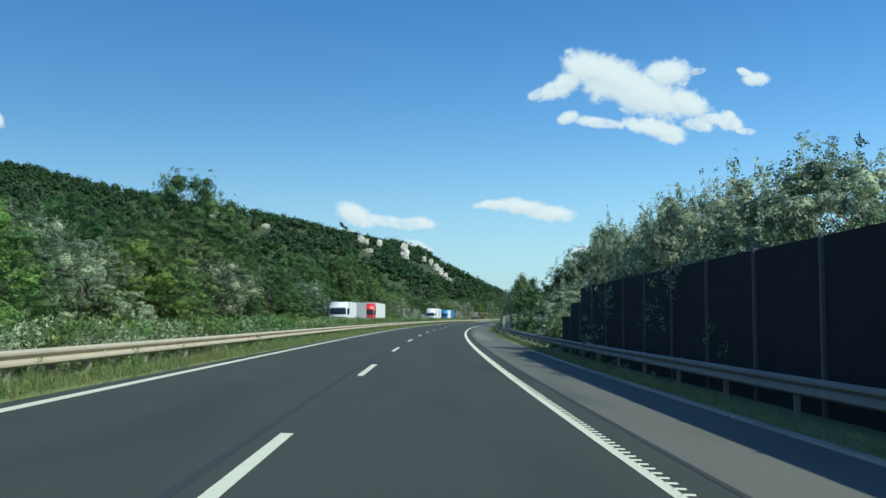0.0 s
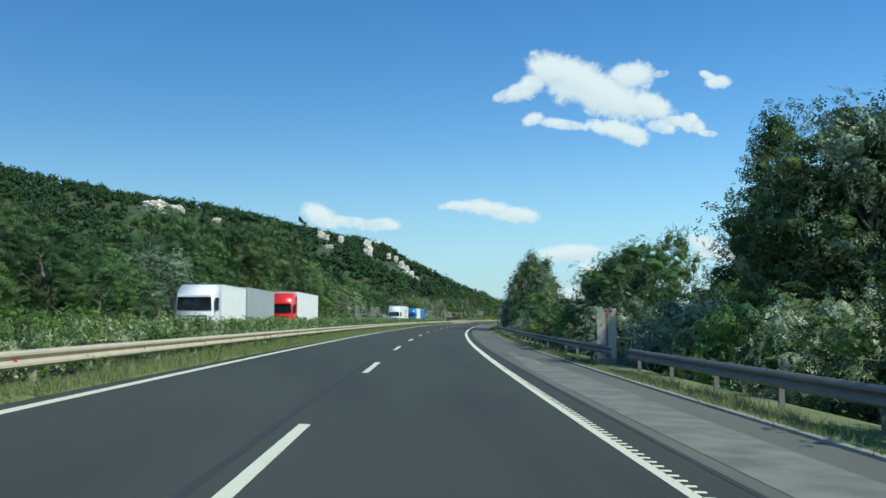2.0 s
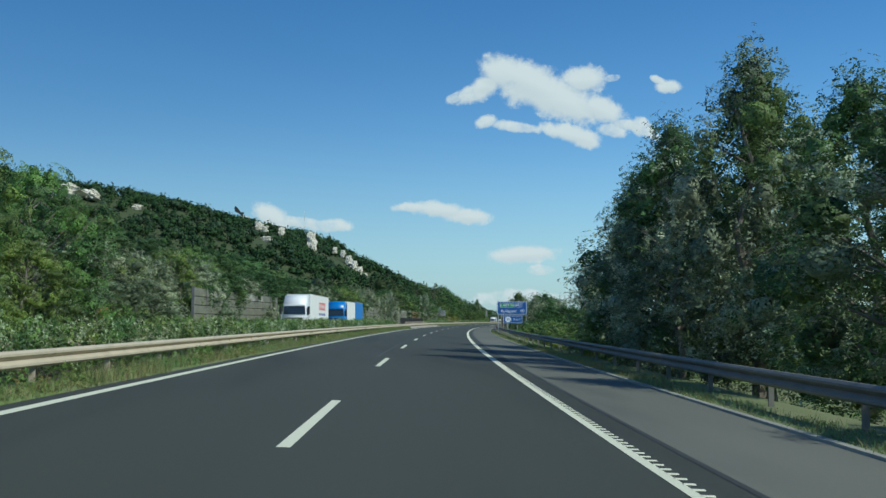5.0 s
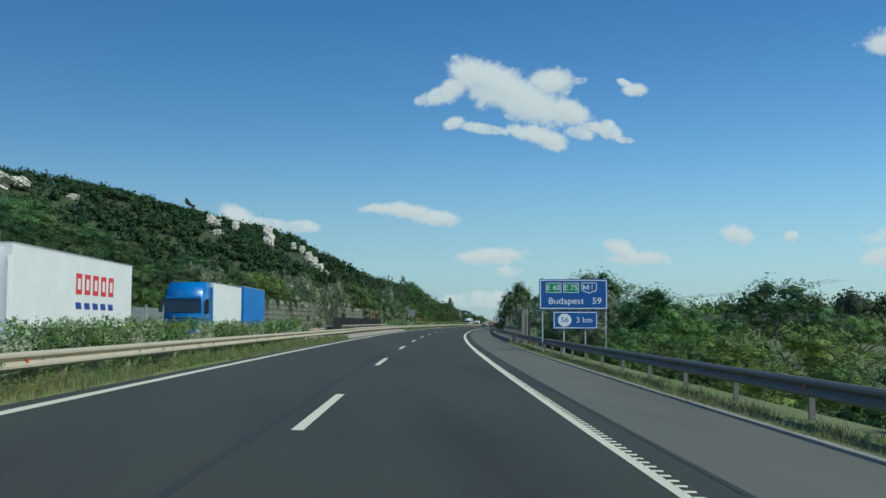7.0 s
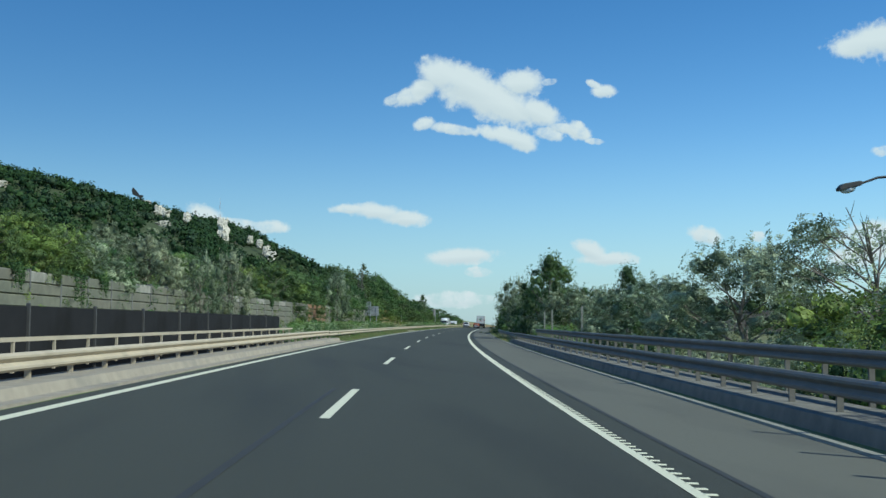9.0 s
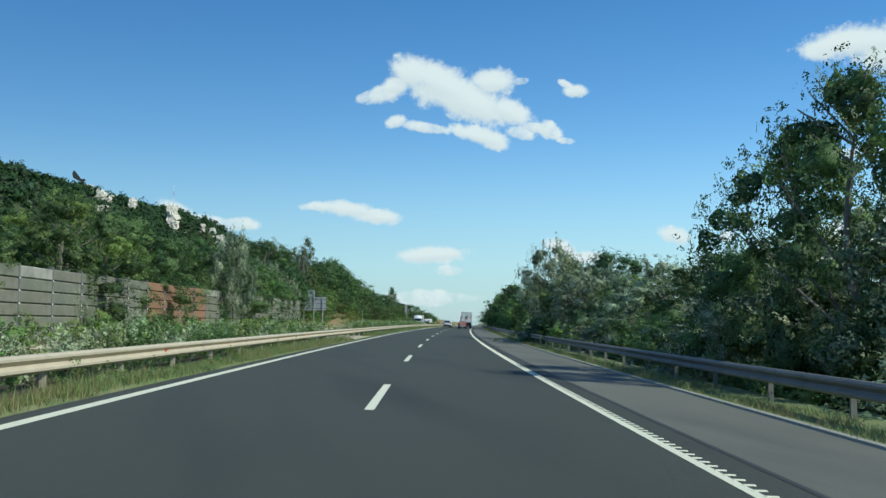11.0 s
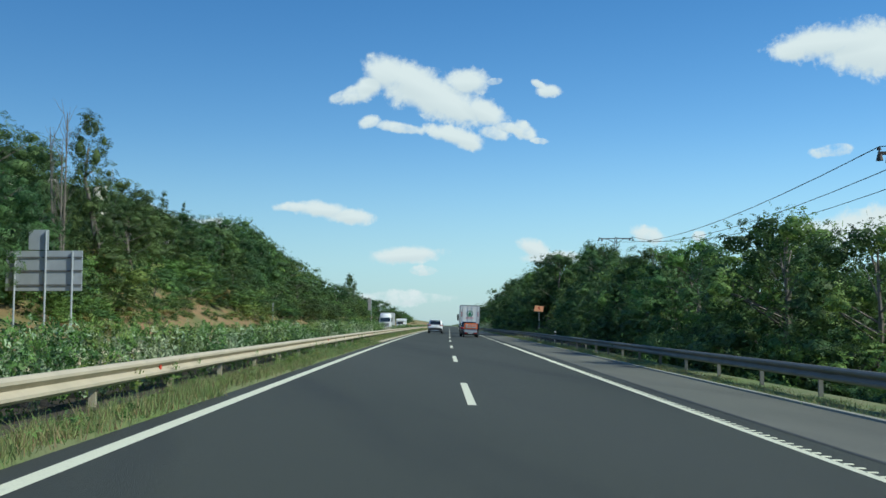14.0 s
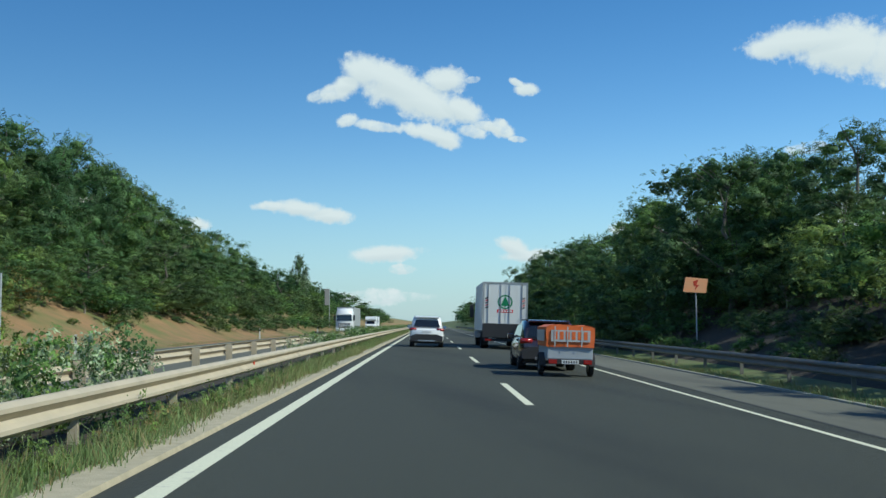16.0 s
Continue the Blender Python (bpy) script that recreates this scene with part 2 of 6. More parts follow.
            nt.links.new(va.outputs[0], h2.inputs["Value"])
            nt.links.new(last, h2.inputs["Color"])
            nt.links.new(h2.outputs["Color"], bs.inputs["Base Color"])
            nt.links.new(h2.outputs["Color"], tr.inputs["Color"])
    return m


ASPHALT = material("asphalt", (0.040, 0.0445, 0.0335), 0.85, color2=(0.054, 0.0585, 0.045), scale=700, stain=(0.031, 0.0345, 0.028), stain_scale=0.55, stain_at=0.5, bump=0.5, bump_scale=260, stretch=(1, 0.12, 1), wear=(0.058, 0.062, 0.05), wear_scale=0.17)
ASPHALT_OLD = material("asphalt_old", (0.108, 0.110, 0.085), 0.9, color2=(0.138, 0.138, 0.108), scale=700, stain=(0.082, 0.083, 0.069), stain_scale=0.5, stain_at=0.5, bump=0.3, bump_scale=150, stretch=(1, 0.2, 1), wear=(0.15, 0.148, 0.118), wear_scale=0.3)
CRACK = material("bitumen_seal", (0.036, 0.037, 0.033), 0.7, color2=(0.04, 0.041, 0.036), scale=3)
CONCRETE_PATCH = material("concrete_patch", (0.23, 0.225, 0.185), 0.9, color2=(0.14, 0.138, 0.115), scale=1.6, stain=(0.11, 0.11, 0.095), stain_scale=0.9, stain_at=0.52, bump=0.4)
PAINT = material("road_paint", (0.74, 0.73, 0.55), 0.65, color2=(0.63, 0.62, 0.46), scale=40, stain=(0.42, 0.4, 0.34), stain_scale=6, stain_at=0.62, bump=0.3, bump_scale=120)
SOIL = material("verge_soil", (0.11, 0.15, 0.055), 0.95, color2=(0.18, 0.18, 0.085), scale=1.3, stain=(0.12, 0.17, 0.045), stain_scale=0.25, stain_at=0.45, bump=0.8, bump_scale=14)
SAND = material("sandy_edge", (0.47, 0.41, 0.29), 0.95, color2=(0.36, 0.32, 0.22), scale=5, stain=(0.2, 0.2, 0.11), stain_scale=1.3, stain_at=0.62, bump=0.6, bump_scale=40)
DRY_BANK = material("dry_bank", (0.31, 0.18, 0.085), 0.95, color2=(0.22, 0.15, 0.07), scale=0.9, stain=(0.12, 0.15, 0.045), stain_scale=0.22, stain_at=0.44, bump=0.9, bump_scale=8)
FIELD = material("meadow", (0.10, 0.13, 0.045), 0.95, color2=(0.16, 0.16, 0.07), scale=0.05, stain=(0.07, 0.10, 0.035), stain_scale=0.01, bump=0.6, bump_scale=2)
CONCRETE = material("concrete", (0.36, 0.32, 0.25), 0.9, color2=(0.28, 0.25, 0.20), scale=3, stain=(0.22, 0.21, 0.18), stain_scale=0.8, bump=0.4, bump_scale=50)
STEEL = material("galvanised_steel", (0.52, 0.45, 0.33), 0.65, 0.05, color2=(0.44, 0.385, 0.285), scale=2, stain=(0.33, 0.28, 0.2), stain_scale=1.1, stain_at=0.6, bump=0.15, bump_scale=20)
# stained steel as above, darkened: the right-hand rails' shade is in the colour
STEEL_SHADED = material("shaded_steel", (0.195, 0.188, 0.163), 0.7, 0.05, color2=(0.155, 0.15, 0.13), scale=2, stain=(0.15, 0.14, 0.12), stain_scale=1.0, stain_at=0.6, bump=0.15, bump_scale=20)
RUST_RED = material("reflector_red", (0.55, 0.06, 0.03), 0.35)
BARRIER = material("noise_barrier_panel", (0.20, 0.20, 0.145), 0.9, color2=(0.16, 0.16, 0.12), scale=2.5, stain=(0.125, 0.13, 0.10), stain_scale=0.6, bump=0.5, bump_scale=30, island=0.12)
BARRIER_LIGHT = material("noise_barrier_grey", (0.34, 0.33, 0.28), 0.9, color2=(0.27, 0.265, 0.22), scale=2.5, stain=(0.15, 0.15, 0.13), stain_scale=0.6, bump=0.4, bump_scale=30)
BARRIER_WOOD = material("noise_barrier_wood", (0.29, 0.16, 0.09), 0.85, color2=(0.21, 0.12, 0.07), scale=3, stain=(0.14, 0.09, 0.06), stain_scale=0.8, bump=0.5, bump_scale=25, stretch=(1, 1, 6))
BLACK_PANEL = material("black_panel", (0.024, 0.0245, 0.026), 0.85, color2=(0.02, 0.0205, 0.022), scale=2, stain=(0.014, 0.014, 0.013), stain_scale=0.7, gloss=0.12, bump=0.3, bump_scale=30)
POST_DIM = material("post_dim", (0.085, 0.085, 0.082), 0.8, 0.1, color2=(0.06, 0.06, 0.058), scale=3)
POST_GREY = material("post_grey", (0.2, 0.2, 0.19), 0.7, 0.3, color2=(0.14, 0.14, 0.14), scale=3)
DARK_METAL = material("dark_metal", (0.05, 0.045, 0.04), 0.7, 0.3, color2=(0.09, 0.06, 0.045), scale=4)
GLASS_PANEL = material("clear_panel", (0.24, 0.28, 0.27), 0.25, color2=(0.2, 0.24, 0.22), scale=1.2, stain=(0.3, 0.31, 0.28), stain_scale=0.5)
SIGN_BLUE = material("sign_blue", (0.012, 0.085, 0.30), 0.45, color2=(0.014, 0.095, 0.33), scale=1.5)
SIGN_GREEN = material("sign_green", (0.01, 0.25, 0.10), 0.45)
SIGN_WHITE = material("sign_white", (0.78, 0.80, 0.80), 0.45)
SIGN_BACK = material("sign_back", (0.42, 0.45, 0.47), 0.55, 0.1, color2=(0.36, 0.39, 0.41), scale=1.5)
SIGN_ORANGE = material("sign_orange", (0.85, 0.36, 0.16), 0.55, color2=(0.8, 0.4, 0.2), scale=3)
ROCK = material("limestone", (0.74, 0.70, 0.60), 0.95, color2=(0.48, 0.44, 0.36), scale=0.25, stain=(0.22, 0.22, 0.15), stain_scale=0.12, stain_at=0.6, bump=1.0, bump_scale=0.5)
HILL = material("hill_ground", (0.04, 0.058, 0.02), 0.95, color2=(0.055, 0.075, 0.027), scale=0.05)
# dark earth, made darker still to stand for shade under plants
HUMUS_SHADED = material("shaded_humus", (0.035, 0.028, 0.02), 0.95, color2=(0.06, 0.048, 0.032), scale=4, stain=(0.09, 0.075, 0.045), stain_scale=2.5, stain_at=0.62, bump=0.9, bump_scale=30)
BARK = material("bark", (0.13, 0.105, 0.08), 0.95, color2=(0.22, 0.2, 0.17), scale=6, bump=0.8, bump_scale=20, stretch=(1, 1, 0.2))
ROOF_TILE = material("roof_tile", (0.19, 0.17, 0.15), 0.85, color2=(0.26, 0.23, 0.2), scale=2, island=0.1)
RED_ROOF = material("red_roof", (0.42, 0.12, 0.06), 0.85, color2=(0.34, 0.1, 0.06), scale=1)
PLASTER = material("plaster", (0.6, 0.56, 0.48), 0.9, color2=(0.52, 0.49, 0.42), scale=1)


def leaf_material(name, a, b, light=0.3, cut=0.0, hole=0.46, gloss=0.3):
    return material(name, a, 0.6, color2=b, scale=0.9, detail=2, island=0.28, through_light=light, cut=cut, hole=hole, gloss=gloss)


LEAF_TONES = {
    "dark": ((0.045, 0.088, 0.031), (0.070, 0.122, 0.042), 0.32), "mid": ((0.080, 0.142, 0.044), (0.115, 0.185, 0.058), 0.32),
    "bright": ((0.13, 0.22, 0.048), (0.18, 0.265, 0.068), 0.32), "silver": ((0.26, 0.31, 0.185), (0.39, 0.44, 0.28), 0.28),
    "grey": ((0.115, 0.160, 0.090), (0.175, 0.222, 0.135), 0.25), "dry": ((0.20, 0.165, 0.05), (0.26, 0.2, 0.075), 0.3), "pale": ((0.25, 0.32, 0.165), (0.38, 0.44, 0.27), 0.2)}
LEAF = {k: leaf_material("leaf_" + k, *v, cut=14.0) for k, v in LEAF_TONES.items()}
LEAF_FINE = {k: leaf_material("fine_leaf_" + k, *v, cut=21.0) for k, v in LEAF_TONES.items()}
LEAF_HEDGE = {k: leaf_material("hedge_leaf_" + k, *LEAF_TONES[k], cut=26.0, hole=0.5) for k in ("bright", "pale", "mid")}
LEAF_CORE = {k: leaf_material("inner_leaf_" + k, *v, cut=13.0, hole=0.62) for k, v in LEAF_TONES.items()}
KERB_STONE = material("kerb_stone", (0.32, 0.31, 0.25), 0.9, color2=(0.25, 0.245, 0.20), scale=6, stain=(0.2, 0.2, 0.16), stain_scale=0.5, stain_at=0.56, bump=0.4, bump_scale=50)
# concrete of the right bridge kerb, with the shade on it painted in
CONCRETE_SHADED = material("shaded_concrete", (0.22, 0.21, 0.175), 0.9, color2=(0.15, 0.144, 0.125), scale=3, stain=(0.06, 0.06, 0.055), stain_scale=0.8, bump=0.4, bump_scale=50)
LEAF_FAR = {"dark": leaf_material("far_leaf_dark", (0.031, 0.056, 0.022), (0.045, 0.074, 0.030), 0.15, gloss=0.08), "mid": leaf_material("far_leaf_mid", (0.048, 0.082, 0.028), (0.068, 0.105, 0.036), 0.2, gloss=0.08),
            "grey": leaf_material("far_leaf_grey", (0.05, 0.078, 0.042), (0.068, 0.098, 0.055), 0.2, gloss=0.08)}
GRASS = leaf_material("grass_blade", (0.16, 0.23, 0.075), (0.27, 0.32, 0.13), 0.3)
GRASS_DRY = leaf_material("grass_dry", (0.24, 0.19, 0.09), (0.32, 0.26, 0.13), 0.3)


# ---------------------------------------------------------------- building helpers
def mesh_of(name, verts, faces, mat, smooth=False):
    me = bpy.data.meshes.new(name)
    me.from_pydata([tuple(v) for v in verts], [], faces)
    me.materials.append(mat)
    if smooth:
        me.polygons.foreach_set("use_smooth", [True] * len(me.polygons))
    me.update()
    return me


def part(name, bm, mat, parent=None, label=""):
    """Links a bmesh as one mesh object under a thing or under a part."""
    me = bpy.data.meshes.new(name)
    bm.to_mesh(me)
    bm.free()
    me.materials.append(mat)
    ob = new(name, me)
    ob.parent = parent
    if label:
        ob["label"] = label
    return ob


def thing(name, m, label, category, group="", kind=""):
    e = new(name)
    e.matrix_world = m
    return tagged(e, label, category, group, kind)


def add_box(bm, lo, hi, bevel=0.0, taper=None):
    """A box between two corners into bm; taper: (x, y) scale of its top."""
    r = bmesh.ops.create_cube(bm, size=1)
    vs = r["verts"]
    c = [(a + b) / 2 for a, b in zip(lo, hi)]
    d = [b - a for a, b in zip(lo, hi)]
    for v in vs:
        k = taper if taper and v.co.z > 0 else (1, 1)
        v.co = Vector((c[0] + v.co.x * d[0] * k[0], c[1] + v.co.y * d[1] * k[1], c[2] + v.co.z * d[2]))
    if bevel:
        es = list({e for v in vs for e in v.link_edges})
        bmesh.ops.bevel(bm, geom=es, offset=bevel, segments=2, affect="EDGES", profile=0.6)
    return bm


def box(lo, hi, bevel=0.0, taper=None):
    return add_box(bmesh.new(), lo, hi, bevel, taper)


def add_tube(bm, a, b, ra, rb=None, seg=8):
    a, b = Vector(a), Vector(b)
    rb = ra if rb is None else rb
    q = (b - a).to_track_quat("Z", "Y")
    rings = [[bm.verts.new(p + q @ Vector((math.cos(t) * r, math.sin(t) * r, 0))) for t in [2 * math.pi * i / seg for i in range(seg)]] for p, r in ((a, ra), (b, rb))]
    for i in range(seg):
        bm.faces.new((rings[0][i], rings[0][(i + 1) % seg], rings[1][(i + 1) % seg], rings[1][i]))
    bm.faces.new(rings[0][::-1])
    bm.faces.new(rings[1])
    return bm


def tube(a, b, ra, rb=None, seg=8):
    return add_tube(bmesh.new(), a, b, ra, rb, seg)


def add_prism(bm, outline, lo, hi, axis="x"):
    """A flat outline pushed from lo to hi along an axis. Outline in (y, z) for x, (x, z) for y, (x, y) for z."""
    def place(p, t):
        return {"x": (t, p[0], p[1]), "y": (p[0], t, p[1]), "z": (p[0], p[1], t)}[axis]
    a = [bm.verts.new(place(p, lo)) for p in outline]
    b = [bm.verts.new(place(p, hi)) for p in outline]
    n = len(outline)
    for i in range(n):
        bm.faces.new((a[i], a[(i + 1) % n], b[(i + 1) % n], b[i]))
    bm.faces.new(a[::-1])
    bm.faces.new(b)
    bmesh.ops.recalc_face_normals(bm, faces=bm.faces)
    return bm


def prism(outline, lo, hi, axis="x", bevel=0.0):
    bm = add_prism(bmesh.new(), outline, lo, hi, axis)
    if bevel:
        bmesh.ops.bevel(bm, geom=list(bm.edges), offset=bevel, segments=2, affect="EDGES", profile=0.6)
    return bm


def loft(stations, close=True):
    """Skins mirrored half sections [(half width, z), ...] set at stations along y: a car's body."""
    bm = bmesh.new()
    rows = []
    for y, half in stations:
        pts = [(-x, z) for x, z in half] + [(x, z) for x, z in reversed(half)]
        rows.append([bm.verts.new((x, y, z)) for x, z in pts])
    n = len(rows[0])
    for a, b in zip(rows, rows[1:]):
        for i in range(n):
            f = (a[i], a[(i + 1) % n], b[(i + 1) % n], b[i])
            bm.faces.new(f)
    if close:
        bm.faces.new(rows[0][::-1])
        bm.faces.new(rows[-1])
    bmesh.ops.remove_doubles(bm, verts=bm.verts, dist=0.0005)
    bmesh.ops.recalc_face_normals(bm, faces=bm.faces)
    for f in bm.faces:
        f.smooth = True
    return bm


def stations(s0, s1, step):
    n = max(1, int(math.ceil((s1 - s0) / step)))
    return [s0 + (s1 - s0) * i / n for i in range(n + 1)]


def sweep_mesh(name, s0, s1, profile, mat, step=8.0, closed=False, smooth=False):
    """A cross profile [(offset, z), ...] swept along the road."""
    verts, faces, n = [], [], len(profile)
    ss = stations(s0, s1, step)
    for s in ss:
        verts += [at(s, o, z) for o, z in profile]
    for i in range(len(ss) - 1):
        for j in range(n if closed else n - 1):
            a, b = i * n + j, i * n + (j + 1) % n
            faces.append((a, b, b + n, a + n))
    if closed:
        faces += [tuple(range(n))[::-1], tuple(range((len(ss) - 1) * n, len(ss) * n))]
    return mesh_of(name, verts, faces, mat, smooth)


def sweep(name, s0, s1, profile, mat, step=8.0, closed=False, parent=None, smooth=False):
    ob = new(name, sweep_mesh(name, s0, s1, profile, mat, step, closed, smooth))
    ob.parent = parent
    return ob



# ---------------------------------------------------------------- ground
def lane_z(off):
    """The height of our carriageway over its axis."""
    return -CROSSFALL * off


CUT_OFF = [-1500, -700, -350, -180, -110, -75, -55, -45, -38, -33, -29, -26, -23, -20.5, -18.6, -17.4, -8.2, -7.6, -6.4, -5.4, -4.6, -4.28, -4.24, 0,
           3.0, 6.2, 6.8, 7.6, 8.6, 10, 12, 14.5, 18, 23, 30, 45, 75, 130, 300, 700, 1500]


def ground_z(s, off):
    """The lie of the land: an embankment first, a cutting further on."""
    cut_l = min(1, max(0, (s - 505) / 70))
    cut_r = min(1, max(0, (s - 535) / 60))
    if off < -17.4:
        d = -17.4 - off
        z = 0.02 - 0.02 * min(d, 3)
        bank = np.interp(d, [0, 1.5, 3.5, 12, 30, 80, 400], [0, 0.1, 0.9, 5.2, 9, 10, 10])
        flat = np.interp(d, [0, 2, 30, 200], [0, 0.3, 0.6, 1.0])
        z += flat + (bank - flat) * cut_l
    elif off < -8.1:
        z = 0.18 + 0.02 * (off + 8.1) - 0.06
    elif off < -4.27:
        z = 0.2
    elif off < 6.6:
        z = lane_z(off) - 0.06
    else:
        d = off - 6.6
        fill = np.interp(d, [0, 0.2, 1.0, 2.0, 6, 9, 60, 300], [-0.36, -0.26, -0.25, -0.32, -1.7, -2.2, -2.4, -2.4])
        bank = np.interp(d, [0, 0.2, 1.0, 2.4, 5, 10, 20, 60, 300], [-0.36, -0.26, -0.25, -0.1, 0.9, 3.0, 4.4, 5, 5])
        z = fill + (bank - fill) * cut_r
    return z


gs = stations(-380, 800, 10) + stations(800, 4600, 100)[1:]
verts, faces = [], []
for s in gs:
    for o in CUT_OFF:
        rough = 0.0 if -19 < o < 8.7 else min(1.0, (abs(o) - 8) / 14) * 0.5
        p = at(s, o, ground_z(s, o))
        p.z += rough * noise.noise((p.x * 0.09, p.y * 0.09, 3.0))
        verts.append(p)
n = len(CUT_OFF)
for i in range(len(gs) - 1):
    for j in range(n - 1):
        a = i * n + j
        faces.append((a, a + 1, a + n + 1, a + n))
me = mesh_of("ground", verts, faces, SOIL)
me.materials.append(FIELD)
me.materials.append(DRY_BANK)
me.materials.append(HUMUS_SHADED)
for f in me.polygons:
    i, j = divmod(f.index, n - 1)
    s, o = gs[i], CUT_OFF[j]
    if o < -60 or (o > 20 and not 540 < s < 720):
        f.material_index = 1
    elif -33 < o < -18.4 and s > 505:
        f.material_index = 2
    elif o > 8.5 and 540 < s < 720:
        # litter under the right bank's trees, their shade painted into the ground colour
        f.material_index = 3
    f.use_smooth = True
tagged(new("ground", me), "uneven roadside soil and meadow beside the motorway", "ground", kind="structure")

# ---------------------------------------------------------------- carriageways
road = tagged(sweep("road", -60, 1500, [(-4.25, lane_z(-4.25)), (0, 0), (4.3, lane_z(4.3))], ASPHALT, 6),
              "dark smooth asphalt carriageway with two lanes", "road", kind="structure")
tagged(sweep("hard_shoulder", -60, 1500, [(4.3, lane_z(4.3) - 0.003), (6.6, lane_z(6.6) - 0.003)], ASPHALT_OLD, 6),
       "older grey asphalt hard shoulder with patches", "road", kind="structure")
road_2 = tagged(sweep("road_2", -60, 1500, [(-17.6, 0.03), (-8.1, 0.19)], ASPHALT_OLD, 6),
                "grey asphalt carriageway of the opposite direction", "road", kind="structure")
# tarred seam beside the lane line
for s0, s1, o0, o1 in ((-20, 150, -0.32, -0.25), (205, 330, -0.42, -0.3)):
    sweep("tar_seam", s0, s1, [(o0 - 0.05, lane_z(o0) + 0.004), (o0 + 0.05, lane_z(o0) + 0.004)], CRACK, 6, parent=road)
sweep("shoulder_seam", -60, 1500, [(4.27, lane_z(4.27) + 0.004), (4.36, lane_z(4.36) + 0.004)], CRACK, 8, parent=road)
# bright worn concrete streak on the shoulder
for s0, s1, o0, o1 in ((70, 98, 4.6, 5.8), (98, 105, 4.8, 5.5), (105, 111, 4.95, 5.3), (66, 70, 4.7, 5.4)):
    sweep("concrete_patch", s0, s1, [(o0, lane_z(o0) + 0.002), (o1, lane_z(o1) + 0.002)], CONCRETE_PATCH, 4, parent=road)

# lane dashes: 6 m long every 18 m
for k in range(-3, 50):
    sweep("lane_dash", 18 * k, 18 * k + 6, [(-0.075, lane_z(-0.075) + 0.005), (0.075, lane_z(0.075) + 0.005)], PAINT, 3, parent=road)
sweep("edge_line", -60, 1500, [(-3.93, lane_z(-3.93) + 0.005), (-3.73, lane_z(-3.73) + 0.005)], PAINT, 6, parent=road)
sweep("edge_line", -60, 1500, [(3.66, lane_z(3.66) + 0.005), (3.78, lane_z(3.78) + 0.005)], PAINT, 6, parent=road)
# raised ribs on the outer edge line
verts, faces = [], []
for i in range(1960):
    s = -30 + 0.3 * i
    b = len(verts)
    prof = [(0, 0.004), (0.02, 0.012), (0.06, 0.012), (0.08, 0.004)]
    for o in (3.77, 3.88):
        verts += [at(s + ds, o, lane_z(o) + z) for ds, z in prof]
    faces += [(b + j, b + j + 1, b + 5 + j, b + 4 + j) for j in range(3)]
ob = new("edge_line_rib", mesh_of("edge_line_rib", verts, faces, PAINT))
ob.parent = road
tagged(ob, kind="stuff")
for o in (-8.6, -12.3, -16.0):
    if o == -12.3:
        for k in range(-3, 50):
            sweep("lane_dash", 18 * k + 5, 18 * k + 11, [(o - 0.075, 0.125), (o + 0.075, 0.125)], PAINT, 3, parent=road_2)
    else:
        z = 0.19 + (o + 8.1) * 0.0168 + 0.005
        sweep("edge_line", -60, 1500, [(o - 0.1, z), (o + 0.1, z)], PAINT, 6, parent=road_2)

# dark earth under the hedge; its colour also carries the hedge's shade
for s0, s1 in ((-60, 299), (364, 442.8), (457.2, 900)):
    tagged(sweep("median_soil", s0, s1, [(-8.0, 0.205), (-7.2, 0.23), (-6.3, 0.25), (-5.35, 0.222), (-5.18, 0.203)], HUMUS_SHADED, 6), "dark bare earth with leaf litter, darkened further for the hedge's shade", "ground", kind="structure")
# kerb of the shoulder: a low stone edge
tagged(sweep("kerb", -60, 700, [(6.6, lane_z(6.6) - 0.03), (6.62, lane_z(6.62) + 0.035), (6.74, lane_z(6.74) + 0.04), (6.77, lane_z(6.77) - 0.1)], KERB_STONE, 6),
       "low pale weathered concrete kerb along the shoulder", "kerb", kind="structure")
tagged(sweep("sand_edge", 545, 900, [(-4.74, 0.196), (-4.64, 0.214), (-4.27, 0.208), (-4.255, 0.15)], SAND, 6), "sandy strip between asphalt and grass", "ground", kind="structure")

# bridge: concrete kerbs on both sides
tagged(sweep("bridge_kerb", 309, 372, [(-5.6, 0.1), (-5.6, 0.38), (-4.62, 0.38), (-4.55, 0.215), (-4.265, 0.21), (-4.255, 0.05)], CONCRETE, 6, True),
       "pale concrete bridge kerb under the guard rail", "kerb", kind="structure")
tagged(sweep("bridge_kerb", 316, 392, [(7.05, -0.35), (7.1, -0.02), (8.6, -0.05), (8.6, -0.6)], CONCRETE_SHADED, 6),
       "weathered concrete bridge kerb under the guard rail, darkened for shade", "kerb", kind="structure")

# ---------------------------------------------------------------- guard rails
W_BEAM = [(0, 0.155), (0.03, 0.15), (0.08, 0.11), (0.08, 0.07), (0.03, 0.03), (0.0, 0.0), (0.03, -0.03), (0.08, -0.07), (0.08, -0.11), (0.03, -0.15), (0, -0.155)]


def post_mesh(h, mat, deep=0.10, wide=0.055):
    bm = bmesh.new()
    add_prism(bm, [(-deep / 2, -wide / 2), (deep / 2, -wide / 2), (deep / 2, -wide / 2 + 0.012), (-deep / 2 + 0.012, -wide / 2 + 0.012),
                   (-deep / 2 + 0.012, wide / 2 - 0.012), (deep / 2, wide / 2 - 0.012), (deep / 2, wide / 2), (-deep / 2, wide / 2)], -0.15, h, "z")
    me = bpy.data.meshes.new("post")
    bm.to_mesh(me)
    bm.free()
    me.materials.append(mat)
    return me


